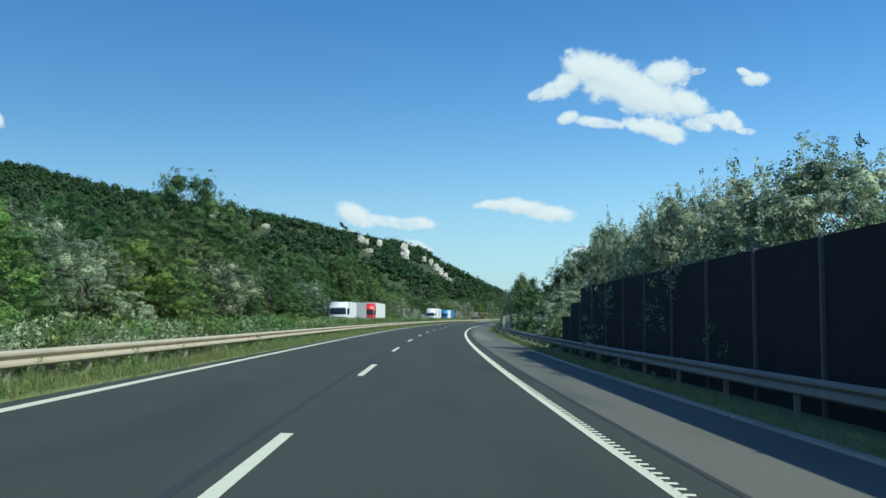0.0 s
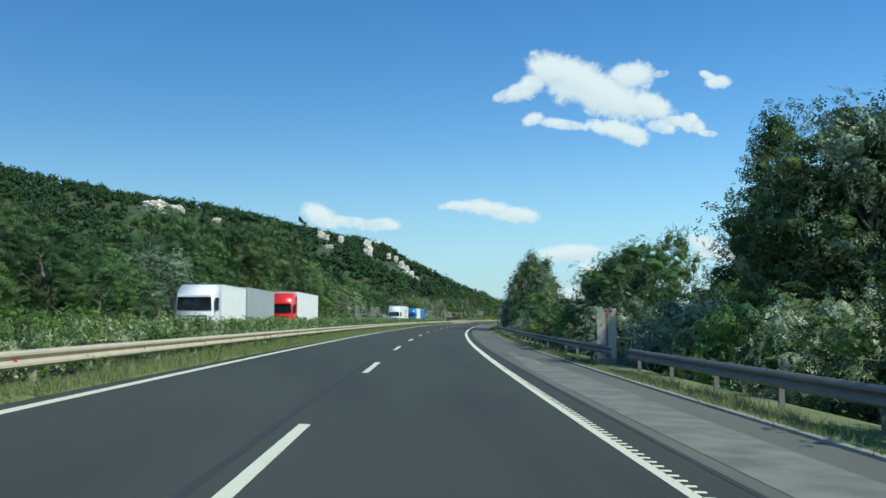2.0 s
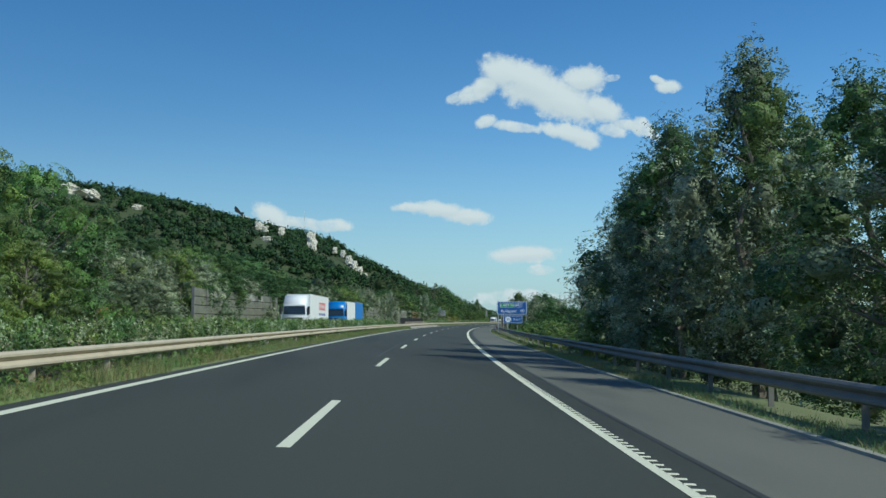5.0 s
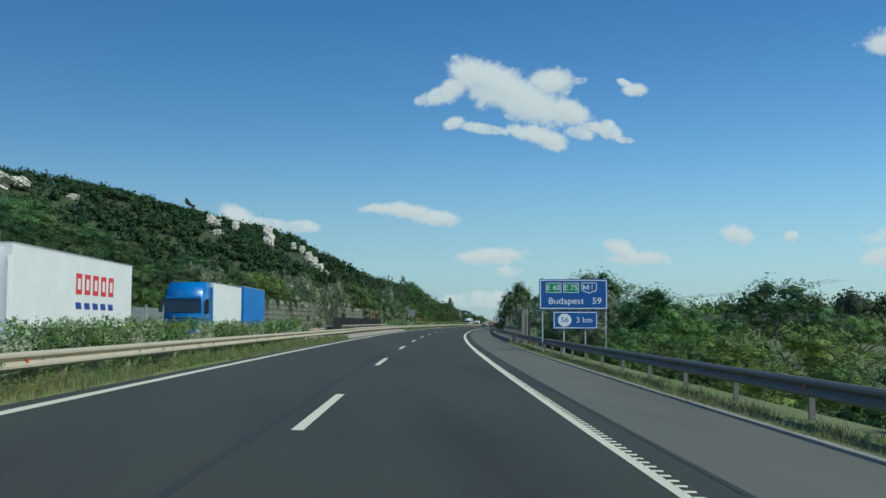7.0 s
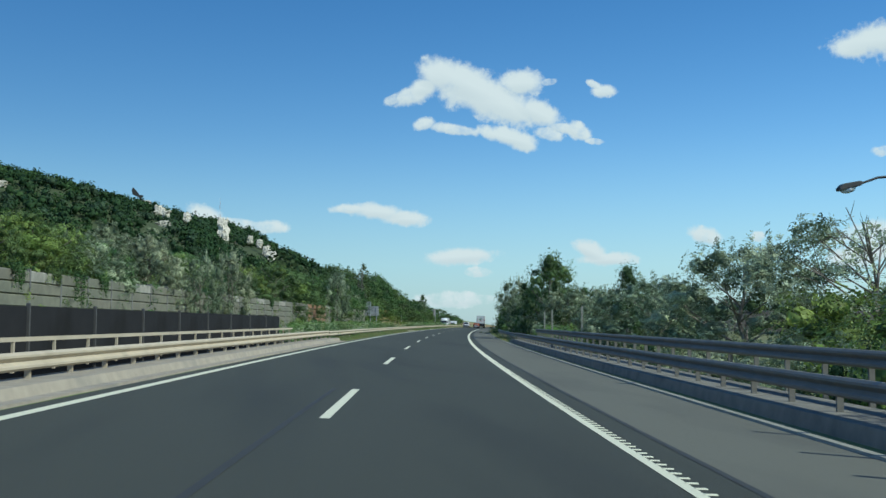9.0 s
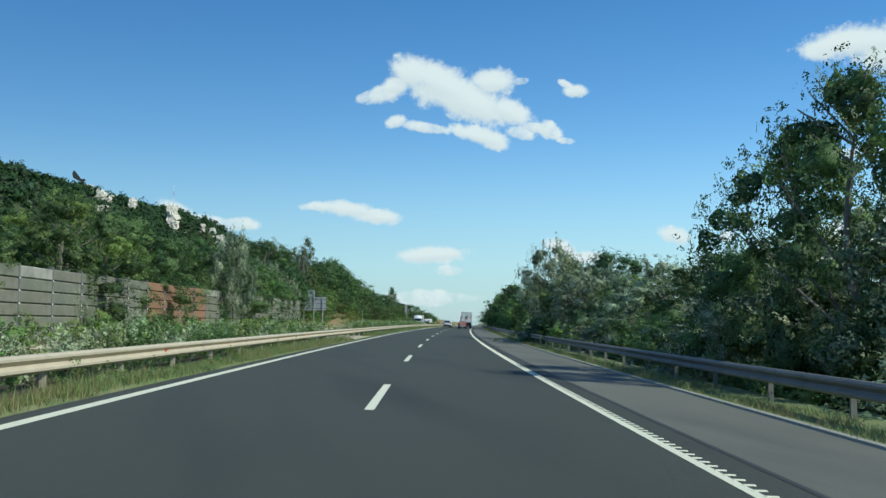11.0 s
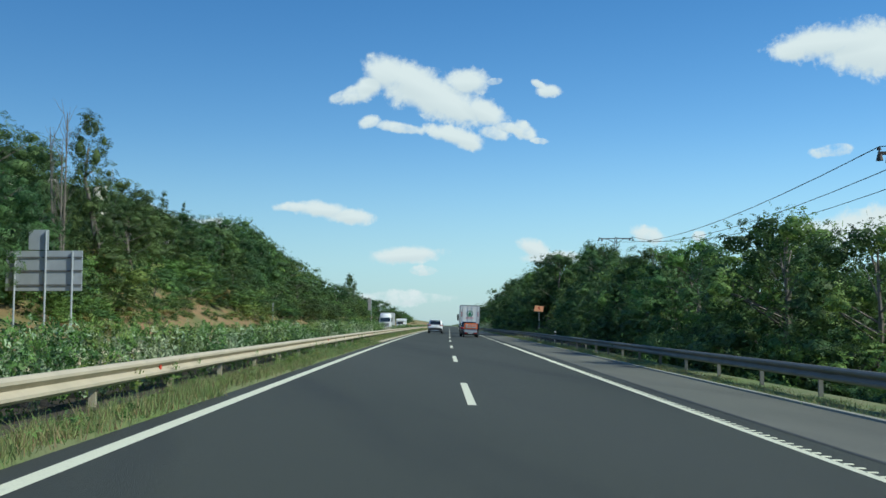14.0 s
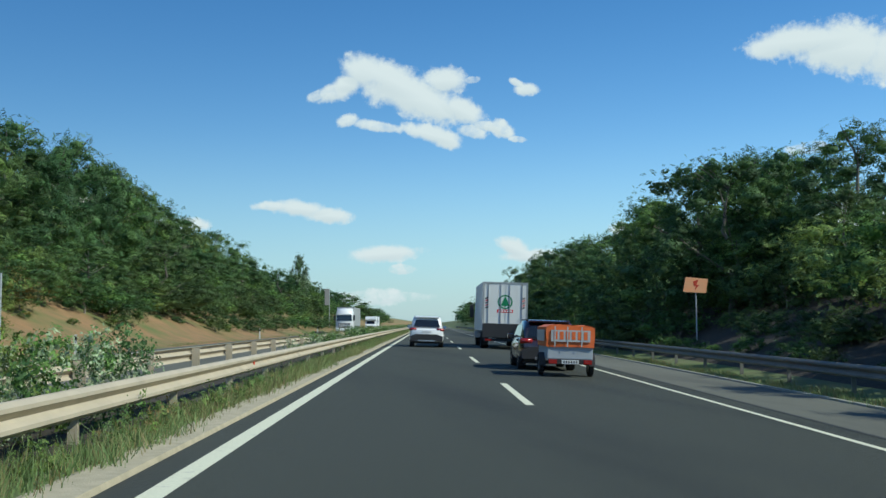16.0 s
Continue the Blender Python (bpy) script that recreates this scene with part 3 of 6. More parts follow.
def guard_rail(s0, s1, off, mid, side, mat, label, post_z, step=4.0, reflect=0, broad=False):
    """A W-beam rail on posts; side +1 shows its waves to the right, -1 to the left."""
    rail = tagged(new("guard_rail"), label, "guard rail", "guard rails")
    prof = [(off + side * x, mid + z) for x, z in W_BEAM] + [(off + side * (x - 0.006), mid + z) for x, z in reversed(W_BEAM)]
    sweep("beam", s0, s1, prof, mat, 4, True, rail, False)
    pm = post_mesh(mid + 0.14 - post_z, mat, 0.14, 0.2) if broad else post_mesh(mid + 0.14 - post_z, mat)
    for i in range(int((s1 - s0) / step) + 1):
        s = s0 + 1.0 + i * step
        if s > s1:
            break
        ob = new("post", pm)
        ob.matrix_world = put(s, off - side * 0.07, post_z)
        ob.parent = rail
    if reflect:
        rm = bpy.data.meshes.new("reflector")
        bm = box((-0.012, -0.05, -0.05), (0.012, 0.05, 0.05), 0.008)
        bm.to_mesh(rm)
        bm.free()
        rm.materials.append(RUST_RED)
        for i in range(int((s1 - s0) / reflect)):
            ob = new("reflector", rm)
            ob.matrix_world = put(s0 + 7 + i * reflect, off + side * 0.03, mid)
            ob.parent = rail
    return rail


guard_rail(-50, 320, -5.3, 0.64, 1, STEEL, "pale galvanised steel guard rail along the median", 0.2, reflect=25)
guard_rail(320.2, 372, -5.3, 0.68, 1, STEEL, "pale galvanised steel guard rail on the bridge kerb", 0.36, 2.0)
guard_rail(372.2, 900, -5.3, 0.64, 1, STEEL, "pale galvanised steel guard rail along the median", 0.2, reflect=25)
guard_rail(-50, 900, -7.4, 0.72, -1, STEEL, "pale galvanised steel guard rail of the opposite carriageway", 0.2, broad=True)
guard_rail(-50, 96, 7.75, 0.27, -1, STEEL_SHADED, "grey steel guard rail beside the hard shoulder", -0.2)
guard_rail(99, 318, 7.75, 0.27, -1, STEEL_SHADED, "grey steel guard rail beside the hard shoulder", -0.2, reflect=50)
guard_rail(318.2, 392, 7.6, 0.36, -1, STEEL_SHADED, "grey steel guard rail on the bridge kerb", -0.06, 2.0)
guard_rail(392.2, 900, 7.75, 0.27, -1, STEEL_SHADED, "grey steel guard rail beside the hard shoulder", -0.2)
guard_rail(324, 388, 8.9, 0.70, -1, STEEL_SHADED, "grey steel rail on the bridge's outer edge", -0.4, 2.0)
tagged(part("rail_end", box((-0.05, -0.16, -0.17), (0.1, 0.0, 0.17), 0.02), STEEL_SHADED), "blunt grey end piece of the bridge rail", "rail end").matrix_world = put(324, 8.9, 0.70)

# ---------------------------------------------------------------- vegetation
rng = np.random.default_rng(7)


def ball(cuts):
    bm = bmesh.new()
    bmesh.ops.create_icosphere(bm, subdivisions=cuts, radius=1)
    v, f = np.array([x.co[:] for x in bm.verts]), np.array([[x.index for x in y.verts] for y in bm.faces])
    bm.free()
    return v, f


BALLS = {1: ball(1), 2: ball(2)}


def clump_mesh(name, clumps, mats, leaf, per, inner=2, seed=1, shares=None, core=(), ragged=0.7, solid=0.42):
    """A crown: every clump holds a lumpy inner mass of leaves and a coat of small leafy sprays. clumps: rows x, y, z, rx, rz."""
    g = np.random.default_rng(seed)
    V, F, M = [], [], []
    base = 0

    def unit(a):
        return a / np.linalg.norm(a, axis=1)[:, None]

    for x, y, z, rx, rz in clumps:
        m = int(g.choice(len(mats), p=shares)) if shares else 0
        c, rad = np.array((x, y, z)), np.array((rx, rx, rz))
        rad = rad * g.uniform(0.8, 1.25, 3)
        slim = rz > 2.5 * rx
        if inner and not slim:
            bv, bf = BALLS[inner]
            V.append(c + bv * rad * solid * g.uniform(0.55, 1.3, (len(bv), 1)))
            F.append(bf + base)
            M.append(np.full(len(bf), m + (len(mats) if core else 0)))
            base += len(bv)
        n = max(22 if slim else 6, int(per * rx * rz))
        d = unit(g.normal(0, 1, (n, 3)))
        p = c + d * rad * g.uniform(solid * 0.9, 1.2, (n, 1)) ** 0.8
        nor = unit(d + g.normal(0, ragged, (n, 3)) + (0, 0, 0.2))
        t = unit(np.cross(nor, g.normal(0, 1, (n, 3))))
        b = np.cross(nor, t)
        sz = leaf * g.uniform(0.6, 1.4, (n, 1))
        V.append(np.stack([p - t * sz, p - b * sz * 0.62, p + t * sz, p + b * sz * 0.62], 1).reshape(-1, 3))
        i = base + 4 * np.arange(n)
        F += [np.stack([i, i + 1, i + 2], 1), np.stack([i, i + 2, i + 3], 1)]
        M.append(np.full(2 * n, m))
        base += 4 * n
    V, F, M = np.concatenate(V), np.concatenate(F), np.concatenate(M)
    me = bpy.data.meshes.new(name)
    me.vertices.add(len(V))
    me.vertices.foreach_set("co", V.ravel())
    me.loops.add(len(F) * 3)
    me.loops.foreach_set("vertex_index", F.ravel().astype(np.int32))
    me.polygons.add(len(F))
    me.polygons.foreach_set("loop_start", (np.arange(len(F)) * 3).astype(np.int32))
    for mm in [*mats, *core]:
        me.materials.append(mm)
    me.polygons.foreach_set("material_index", M.astype(np.int32))
    me.update(calc_edges=True)
    return me


# habit: number of clumps, crown from and to (share of the height), clump size least and most, stretch of a clump across and up, outline
HABITS = {
    "round": (46, 0.26, 0.93, 0.085, 0.135, 1.2, 0.95, lambda u: math.sin(math.pi * min(1, 0.16 + 0.80 * u)) ** 0.55),
    "full": (46, 0.07, 0.90, 0.085, 0.135, 1.2, 0.95, lambda u: (1 - max(0, u - 0.35) ** 2 * 1.75)),
    "poplar": (44, 0.12, 0.96, 0.055, 0.095, 1.1, 1.5, lambda u: 0.12 + 0.9 * (1.0 - u ** 2.6) * min(1, 0.55 + 2 * u)),
    "column": (26, 0.20, 0.97, 0.035, 0.055, 1.0, 1.8, lambda u: 0.2 + math.sin(math.pi * (0.15 + 0.75 * u))),
    "open": (46, 0.42, 0.92, 0.055, 0.095, 1.3, 0.75, lambda u: 0.55 + 0.45 * math.sin(math.pi * u)),
    "bush": (17, 0.14, 0.78, 0.15, 0.25, 1.25, 1.0, lambda u: (1 - 0.5 * u ** 2)),
}


def crown_clumps(kind, h, w, seed, shoots=0):
    """Places clumps for a tree of height h and width w, by habit; shoots: slim upright sprays that rise out of the crown."""
    g = np.random.default_rng(seed)
    out = []
    if kind == "spruce":
        for i in range(15):
            u = i / 14
            for j in range(6 if u < 0.6 else 4):
                a = g.uniform(0, 2 * math.pi)
                r = w / 2 * (1.02 - u) * g.uniform(0.4, 0.95)
                out.append((r * math.cos(a), r * math.sin(a), h * (0.1 + 0.86 * u) - 0.22 * r, max(0.25, w * 0.13 * (1.15 - u)), h * 0.028))
        return out
    n, lo, hi, s0, s1, kx, kz, outline = HABITS[kind]
    for i in range(n):
        u = min(1, max(0, (i + g.uniform(0, 1)) / n))
        a = 2.39996 * i + g.uniform(-0.7, 0.7)
        s = h * g.uniform(s0, s1) * (1.1 - 0.3 * u)
        r = max(0, w / 2 * outline(u) * math.sqrt(g.uniform(0.3, 1.0)) - 0.5 * s)
        out.append((r * math.cos(a), r * math.sin(a), h * (lo + (hi - lo) * u), s * kx, s * kz))
    for i in range(shoots):
        x, y, z, rx, rz = out[int(g.integers(n // 2, n))]
        a, k = g.uniform(0, 2 * math.pi), g.uniform(0.3, 0.9)
        ln = h * g.uniform(0.05, 0.1)
        out.append((x + rx * k * math.cos(a), y + rx * k * math.sin(a), z + rz * 0.5 + 0.4 * ln, h * 0.012, ln))
    return out


def limb_mesh(name, h, w, seed, bare=False):
    """A tapered trunk with limbs and twigs."""
    g = np.random.default_rng(seed)
    bm = bmesh.new()
    r0 = 0.018 * h + 0.03
    pts = [Vector((0, 0, -0.4))]
    for i in range(1, 6):
        pts.append(Vector((g.normal(0, 0.02) * h, g.normal(0, 0.02) * h, h * 0.82 * i / 5)))
    for i in range(5):
        add_tube(bm, pts[i], pts[i + 1], r0 * (1 - 0.17 * i), r0 * (1 - 0.17 * (i + 1)), 6)
    for _ in range(26 if bare else 13):
        k = g.uniform(0.25, 0.95)
        i = min(4, int(k * 5))
        p = pts[i].lerp(pts[i + 1], k * 5 - i)
        a = g.uniform(0, 2 * math.pi)
        ln = w * 0.33 * g.uniform(0.6, 1.1) * (1.15 - 0.6 * k)
        q = p + Vector((math.cos(a) * ln, math.sin(a) * ln, ln * g.uniform(0.5, 1.2)))
        add_tube(bm, p, q, r0 * 0.36 * (1.1 - 0.6 * k), r0 * 0.1, 4)
        for _ in range(4 if bare else 1):
            e = q + Vector(g.normal(0, 0.2, 3)) * ln
            add_tube(bm, p.lerp(q, g.uniform(0.4, 0.9)), e, r0 * 0.1, r0 * 0.03, 3)
    me = bpy.data.meshes.new(name)
    bm.to_mesh(me)
    bm.free()
    me.materials.append(BARK)
    return me


def tree_kind(kind, h, w, leaves, leaf, per, seed, label, shares=None, inner=2, bare=False, shoots=0):
    mats, core = [LEAF[x] for x in leaves], [LEAF_CORE[x] for x in leaves]
    cl = crown_clumps(kind, h, w, seed, shoots)
    return dict(h=max(c[2] + 0.95 * c[4] for c in cl[:len(cl) - shoots]), crown=clump_mesh("crown", cl, mats, leaf * 0.55, per * 1.7, inner, seed, shares, core, 0.75),
                far=clump_mesh("crown", cl, mats, leaf * 0.95, per * 0.62, min(1, inner), seed, shares, core, 0.6), trunk=limb_mesh("trunk", h, w, seed, bare), label=label, category="tree")


TREES = {
    "round": [tree_kind("round", 10, 9, ("mid", "dark"), 0.37, 44, 11, "broad green deciduous tree in full leaf", [0.6, 0.4]),
              tree_kind("round", 10, 8, ("dark", "mid"), 0.37, 44, 12, "broad dark green deciduous tree in full leaf", [0.7, 0.3])],
    "full": [tree_kind("full", 8, 8, ("mid", "dark", "bright"), 0.32, 58, 13, "dense green tree leafed down to the ground", [0.5, 0.3, 0.2]),
             tree_kind("full", 8, 7.5, ("dark", "mid"), 0.32, 58, 14, "dense dark green tree leafed down to the ground", [0.65, 0.35])],
    "bright": [tree_kind("full", 7, 7, ("bright", "mid"), 0.30, 71, 15, "fresh bright green tree leafed down to the ground", [0.6, 0.4])],
    "silver": [tree_kind("full", 7, 7, ("silver", "grey"), 0.26, 77, 16, "silvery grey-green oleaster tree with narrow leaves", [0.55, 0.45], shoots=26),
               tree_kind("round", 8, 8, ("grey", "silver"), 0.28, 69, 17, "silvery grey-green oleaster tree with narrow leaves", [0.6, 0.4], shoots=22)],
    "poplar": [tree_kind("poplar", 11, 6, ("grey", "mid", "silver"), 0.32, 69, 18, "tall grey-green poplar with upright branches", [0.45, 0.4, 0.15]),
               tree_kind("poplar", 11, 5.5, ("dark", "grey"), 0.32, 69, 19, "tall dark poplar with upright branches", [0.7, 0.3])],
    "spruce": [tree_kind("spruce", 14, 6, ("dark",), 0.34, 60, 24, "dark green spruce with drooping tiers of branches")],
    "open": [tree_kind("open", 7, 8.5, ("silver", "grey"), 0.24, 330, 25, "airy silver-leaved tree with bent dark limbs", [0.6, 0.4], 0, True)],
    "column": [tree_kind("column", 14, 2.6, ("dark", "mid"), 0.30, 96, 20, "slender dark green column-shaped poplar", [0.7, 0.3])],
}
def bush_kind(seed, tones, shares, n):
    return [dict(foliage=clump_mesh("foliage", crown_clumps("bush", 3, 4, seed + i), [LEAF_FINE[t] for t in tones], 0.15, 150, 1, seed + i, shares, [LEAF_CORE[t] for t in tones]),
                 stem=limb_mesh("stem", 1.9, 2.6, seed + i)) for i in range(n)]


BUSHES = {"green": bush_kind(30, ("mid", "dark", "bright"), [0.5, 0.3, 0.2], 3), "dark": bush_kind(40, ("dark", "mid"), [0.7, 0.3], 2), "silver": bush_kind(50, ("silver", "grey"), [0.5, 0.5], 2),
          "bright": bush_kind(60, ("bright", "mid"), [0.65, 0.35], 2), "dry": bush_kind(70, ("dry", "mid", "bright"), [0.3, 0.35, 0.35], 2)}
BUSH_LABEL = {"green": "leafy green roadside bush", "dark": "dense dark green roadside bush", "silver": "silvery grey-green oleaster bush",
              "bright": "fresh bright green bush", "dry": "green bush with yellow-brown dry leaves"}


def tree(kind, s, off, top, wide=1.0, pick=None):
    """A tree on the ground whose top reaches the height top over the road."""
    k = TREES[kind][rng.integers(len(TREES[kind])) if pick is None else pick]
    z = ground_z(s, off) - 0.1
    f = (top - z) / k["h"]
    e = thing("tree", Matrix.LocRotScale(at(s, off, z), Euler((0, 0, rng.uniform(0, 6.28))), (f * wide, f * wide, f)), k["label"], k["category"], "roadside trees")
    distant = s > 650 or off > 17.5 or off < -22.4
    for nm in ("trunk", "crown"):
        o = new(nm, k["far"] if distant and nm == "crown" else k[nm])
        o.parent = e
    return e


def bush(kind, s, off, top, wide=1.0):
    lst = BUSHES[kind]
    z = ground_z(s, off) - 0.1
    f = max(0.5, (top - z)) / 3
    k = lst[rng.integers(len(lst))]
    e = thing("bush", Matrix.LocRotScale(at(s, off, z), Euler((0, 0, rng.uniform(0, 6.28))), (f * wide, f * wide, f)), BUSH_LABEL[kind], "bush", "roadside bushes")
    for nm in ("stem", "foliage"):
        o = new(nm, k[nm])
        o.parent = e
    return e


def thicket(s0, s1, step, off0, off1, top0, top1, kinds, wide=1.0):
    s = s0
    while s < s1:
        k = kinds[rng.integers(len(kinds))]
        o, t = rng.uniform(off0, off1), rng.uniform(top0, top1)
        (tree if k in TREES and not k.startswith("b_") else bush)(k[2:] if k.startswith("b_") else k, s + rng.uniform(-0.4, 0.4) * step, o, t, wide * rng.uniform(0.85, 1.2))
        s += step * rng.uniform(0.8, 1.2)


# --- right side, row by row: from, to, step, offsets, heights of the tops, kinds
RIGHT_1 = [
    (-4, 20, 3.4, 13, 14.6, 4.2, 5.0, ("silver", "silver", "silver"), 1.1),
    (20, 35, 3.0, 11.8, 13.2, 5.2, 6.0, ("silver", "silver", "silver"), 1.1),
    (34, 49.5, 2.5, 11.9, 12.9, 6.0, 7.0, ("silver", "silver", "silver"), 0.75),
    (-4, 38, 3.2, 10.6, 11.8, 3.4, 4.3, ("b_silver", "b_silver", "b_green"), 0.8),
    (48, 70, 4.2, 11.5, 14, 1.6, 3.0, ("b_bright", "b_green", "b_silver"), 1.2),
    (58, 98, 5, 11, 12.8, 1.8, 3.4, ("b_silver", "b_green", "b_green"), 1.15),
    (74, 92, 6, 14, 17, 3.6, 5.6, ("silver", "full", "silver"), 1.2),
    (97, 105, 4, 15.5, 17, 7, 9, ("round", "full"), 1.0),
    (102, 185, 5.4, 10.6, 12, 1.4, 3.2, ("b_green", "b_dark", "b_silver"), 1.3),
    (140, 186, 6, 13, 17, 2.2, 3.4, ("silver", "silver", "full"), 1.25),
    (118, 140, 8, 14, 20, 3.0, 4.4, ("full", "silver", "full"), 1.1),
    (218, 292, 5.2, 10.0, 12.0, 0.6, 1.6, ("b_green", "b_bright", "b_dark"), 1.4),
]
RIGHT_2 = [
    (226, 300, 7, 14, 19, 1.7, 3.4, ("full", "bright", "b_green"), 1.4),
    (298, 345, 7, 14, 20, 2.6, 3.6, ("b_bright", "b_green", "full"), 1.3),
    (322, 395, 5.4, 11.0, 13.0, 0.4, 1.6, ("b_silver", "b_green", "b_bright"), 1.4),
    (354, 400, 6, 12.5, 18, 3.4, 5.2, ("silver", "silver", "poplar"), 1.2),
    (398, 440, 6, 13, 16, 3.8, 5.2, ("full", "silver", "silver"), 1.2),
    (396, 500, 5, 10.5, 11.8, 1.4, 3.0, ("b_dark", "b_green", "b_silver"), 1.35),
    (440, 456, 5, 12.4, 14, 3.8, 5.4, ("silver", "bright", "full"), 1.2),
    (450, 468, 3.4, 11.2, 12.2, 4.8, 6.0, ("full", "silver", "full", "silver"), 1.0),
]
RIGHT_3 = [
    (488, 520, 5, 14, 18, 2.2, 3.5, ("b_green", "b_bright", "b_green"), 1.5),
    (520, 545, 7, 15, 20, 3.6, 5.2, ("full", "full", "bright"), 1.2),
    (519, 552, 4.6, 12.2, 14, 4.2, 6.0, ("full", "full", "bright"), 1.15),
    (500, 552, 5.2, 10.8, 12.5, 0.4, 1.6, ("b_green", "b_bright", "b_dark"), 1.4),
    (548, 582, 5.5, 12, 14, 5.0, 6.8, ("full", "full", "full"), 1.15),
    (582, 608, 5, 16, 18.5, 7.0, 8.6, ("full", "full"), 1.1),
    (610, 706, 6, 12.4, 14.4, 7.5, 10.6, ("full", "full", "full"), 1.25),
]
RIGHT_4 = [
    (602, 780, 12, 18, 24, 9.2, 11.8, ("full", "full"), 1.4),
    (556, 584, 4.2, 9.8, 11, 1.4, 3.0, ("b_dark", "b_green"), 1.3),
    (580, 606, 3.4, 9.4, 10.2, 0.3, 0.9, ("b_green", "b_dark"), 1.5),
    (578, 606, 3.2, 11, 12.4, 1.4, 2.2, ("b_green", "b_dark", "b_dark"), 1.5),
    (578, 612, 3.2, 13.5, 15.8, 4.0, 6.2, ("b_bright", "b_green", "b_green"), 1.5),
    (606, 680, 4.6, 9.2, 10, 0.6, 1.6, ("b_dark", "b_green"), 1.6),
    (608, 700, 5, 9.8, 11.2, 1.6, 3.8, ("b_dark", "b_dark", "b_green"), 1.4),
    (706, 1000, 20, 12, 18, 7, 11, ("full", "full"), 2.1),
]
LEFT_1 = [
    (14, 100, 6.6, -23.5, -21, 5.0, 8.0, ("full", "full", "bright", "silver"), 1.3),
    (10, 110, 9, -31, -25, 9.5, 12.5, ("round", "full"), 1.35),
    (96, 165, 7.5, -25, -21.5, 5, 8, ("full", "full", "silver", "round"), 1.3),
    (110, 165, 11, -33, -27, 8, 11, ("round", "full"), 1.3),
    (163, 212, 5.5, -27.5, -23.5, 12.4, 15.4, ("full", "full", "round"), 0.95),
    (212, 262, 7, -25, -21, 4, 7, ("full", "silver", "bright"), 1.25),
    (60, 250, 6.5, -20.6, -19.4, 1.2, 2.6, ("b_green", "b_dark", "b_silver"), 1.5),
]
LEFT_2 = [
    (262, 440, 8.5, -25, -21.6, 6.0, 8.6, ("full", "round", "silver", "bright"), 1.3),
    (440, 505, 6, -24, -21.4, 8.6, 10.2, ("full", "round", "full", "full"), 1.2),
    (268, 500, 16, -35, -28, 8.5, 11, ("round", "full"), 1.5),
    (270, 460, 14, -20.6, -19.8, 3.6, 4.7, ("b_silver", "b_green"), 0.6),
    (460, 505, 7, -20.8, -20.0, 4.2, 5.2, ("b_green", "b_dark", "b_green"), 0.8),
    (508, 548, 6, -28, -24.5, 9, 11.6, ("full", "round", "silver"), 1.1),
    (545, 628, 6, -28, -24.5, 4.2, 7.5, ("b_dry", "b_green", "full", "b_bright"), 1.5),
    (560, 628, 7, -37, -31, 13, 17, ("full", "round"), 1.3),
    (612, 800, 8, -27, -24, 5.5, 9, ("full", "full", "bright"), 1.5),
]
LEFT_3 = [
    (545, 608, 3.4, -24.5, -21.3, 2.0, 4.2, ("b_dry", "b_green", "b_bright"), 1.7),
    (596, 720, 5, -26, -23, 3.6, 6.2, ("b_dark", "b_green", "b_dark"), 1.7),
    (506, 640, 4.8, -31, -25.5, 4.5, 9.0, ("b_green", "b_dry", "b_bright", "b_green"), 1.6),
    (545, 640, 5.5, -23.4, -21.4, 1.2, 2.8, ("b_dry", "b_green"), 1.4),
    (640, 760, 5, -22.4, -20.2, 1.8, 3.8, ("b_dark", "b_green"), 1.5),
    (628, 674, 5.5, -36, -31, 15.8, 18.4, ("full", "full"), 1.15),
    (674, 714, 7, -35, -30, 13.5, 16, ("full", "full"), 1.3),
    (714, 800, 10, -33, -28, 10, 13, ("full", "full"), 1.5),
    (800, 1060, 22, -28, -22, 6, 10, ("full", "full"), 2.2),
    (520, 600, 12, -44, -37, 12, 15, ("round",), 1.5),
]
for rows in (RIGHT_1, RIGHT_2, RIGHT_3, RIGHT_4, LEFT_1, LEFT_2, LEFT_3):
    for row in rows:
        thicket(*row)
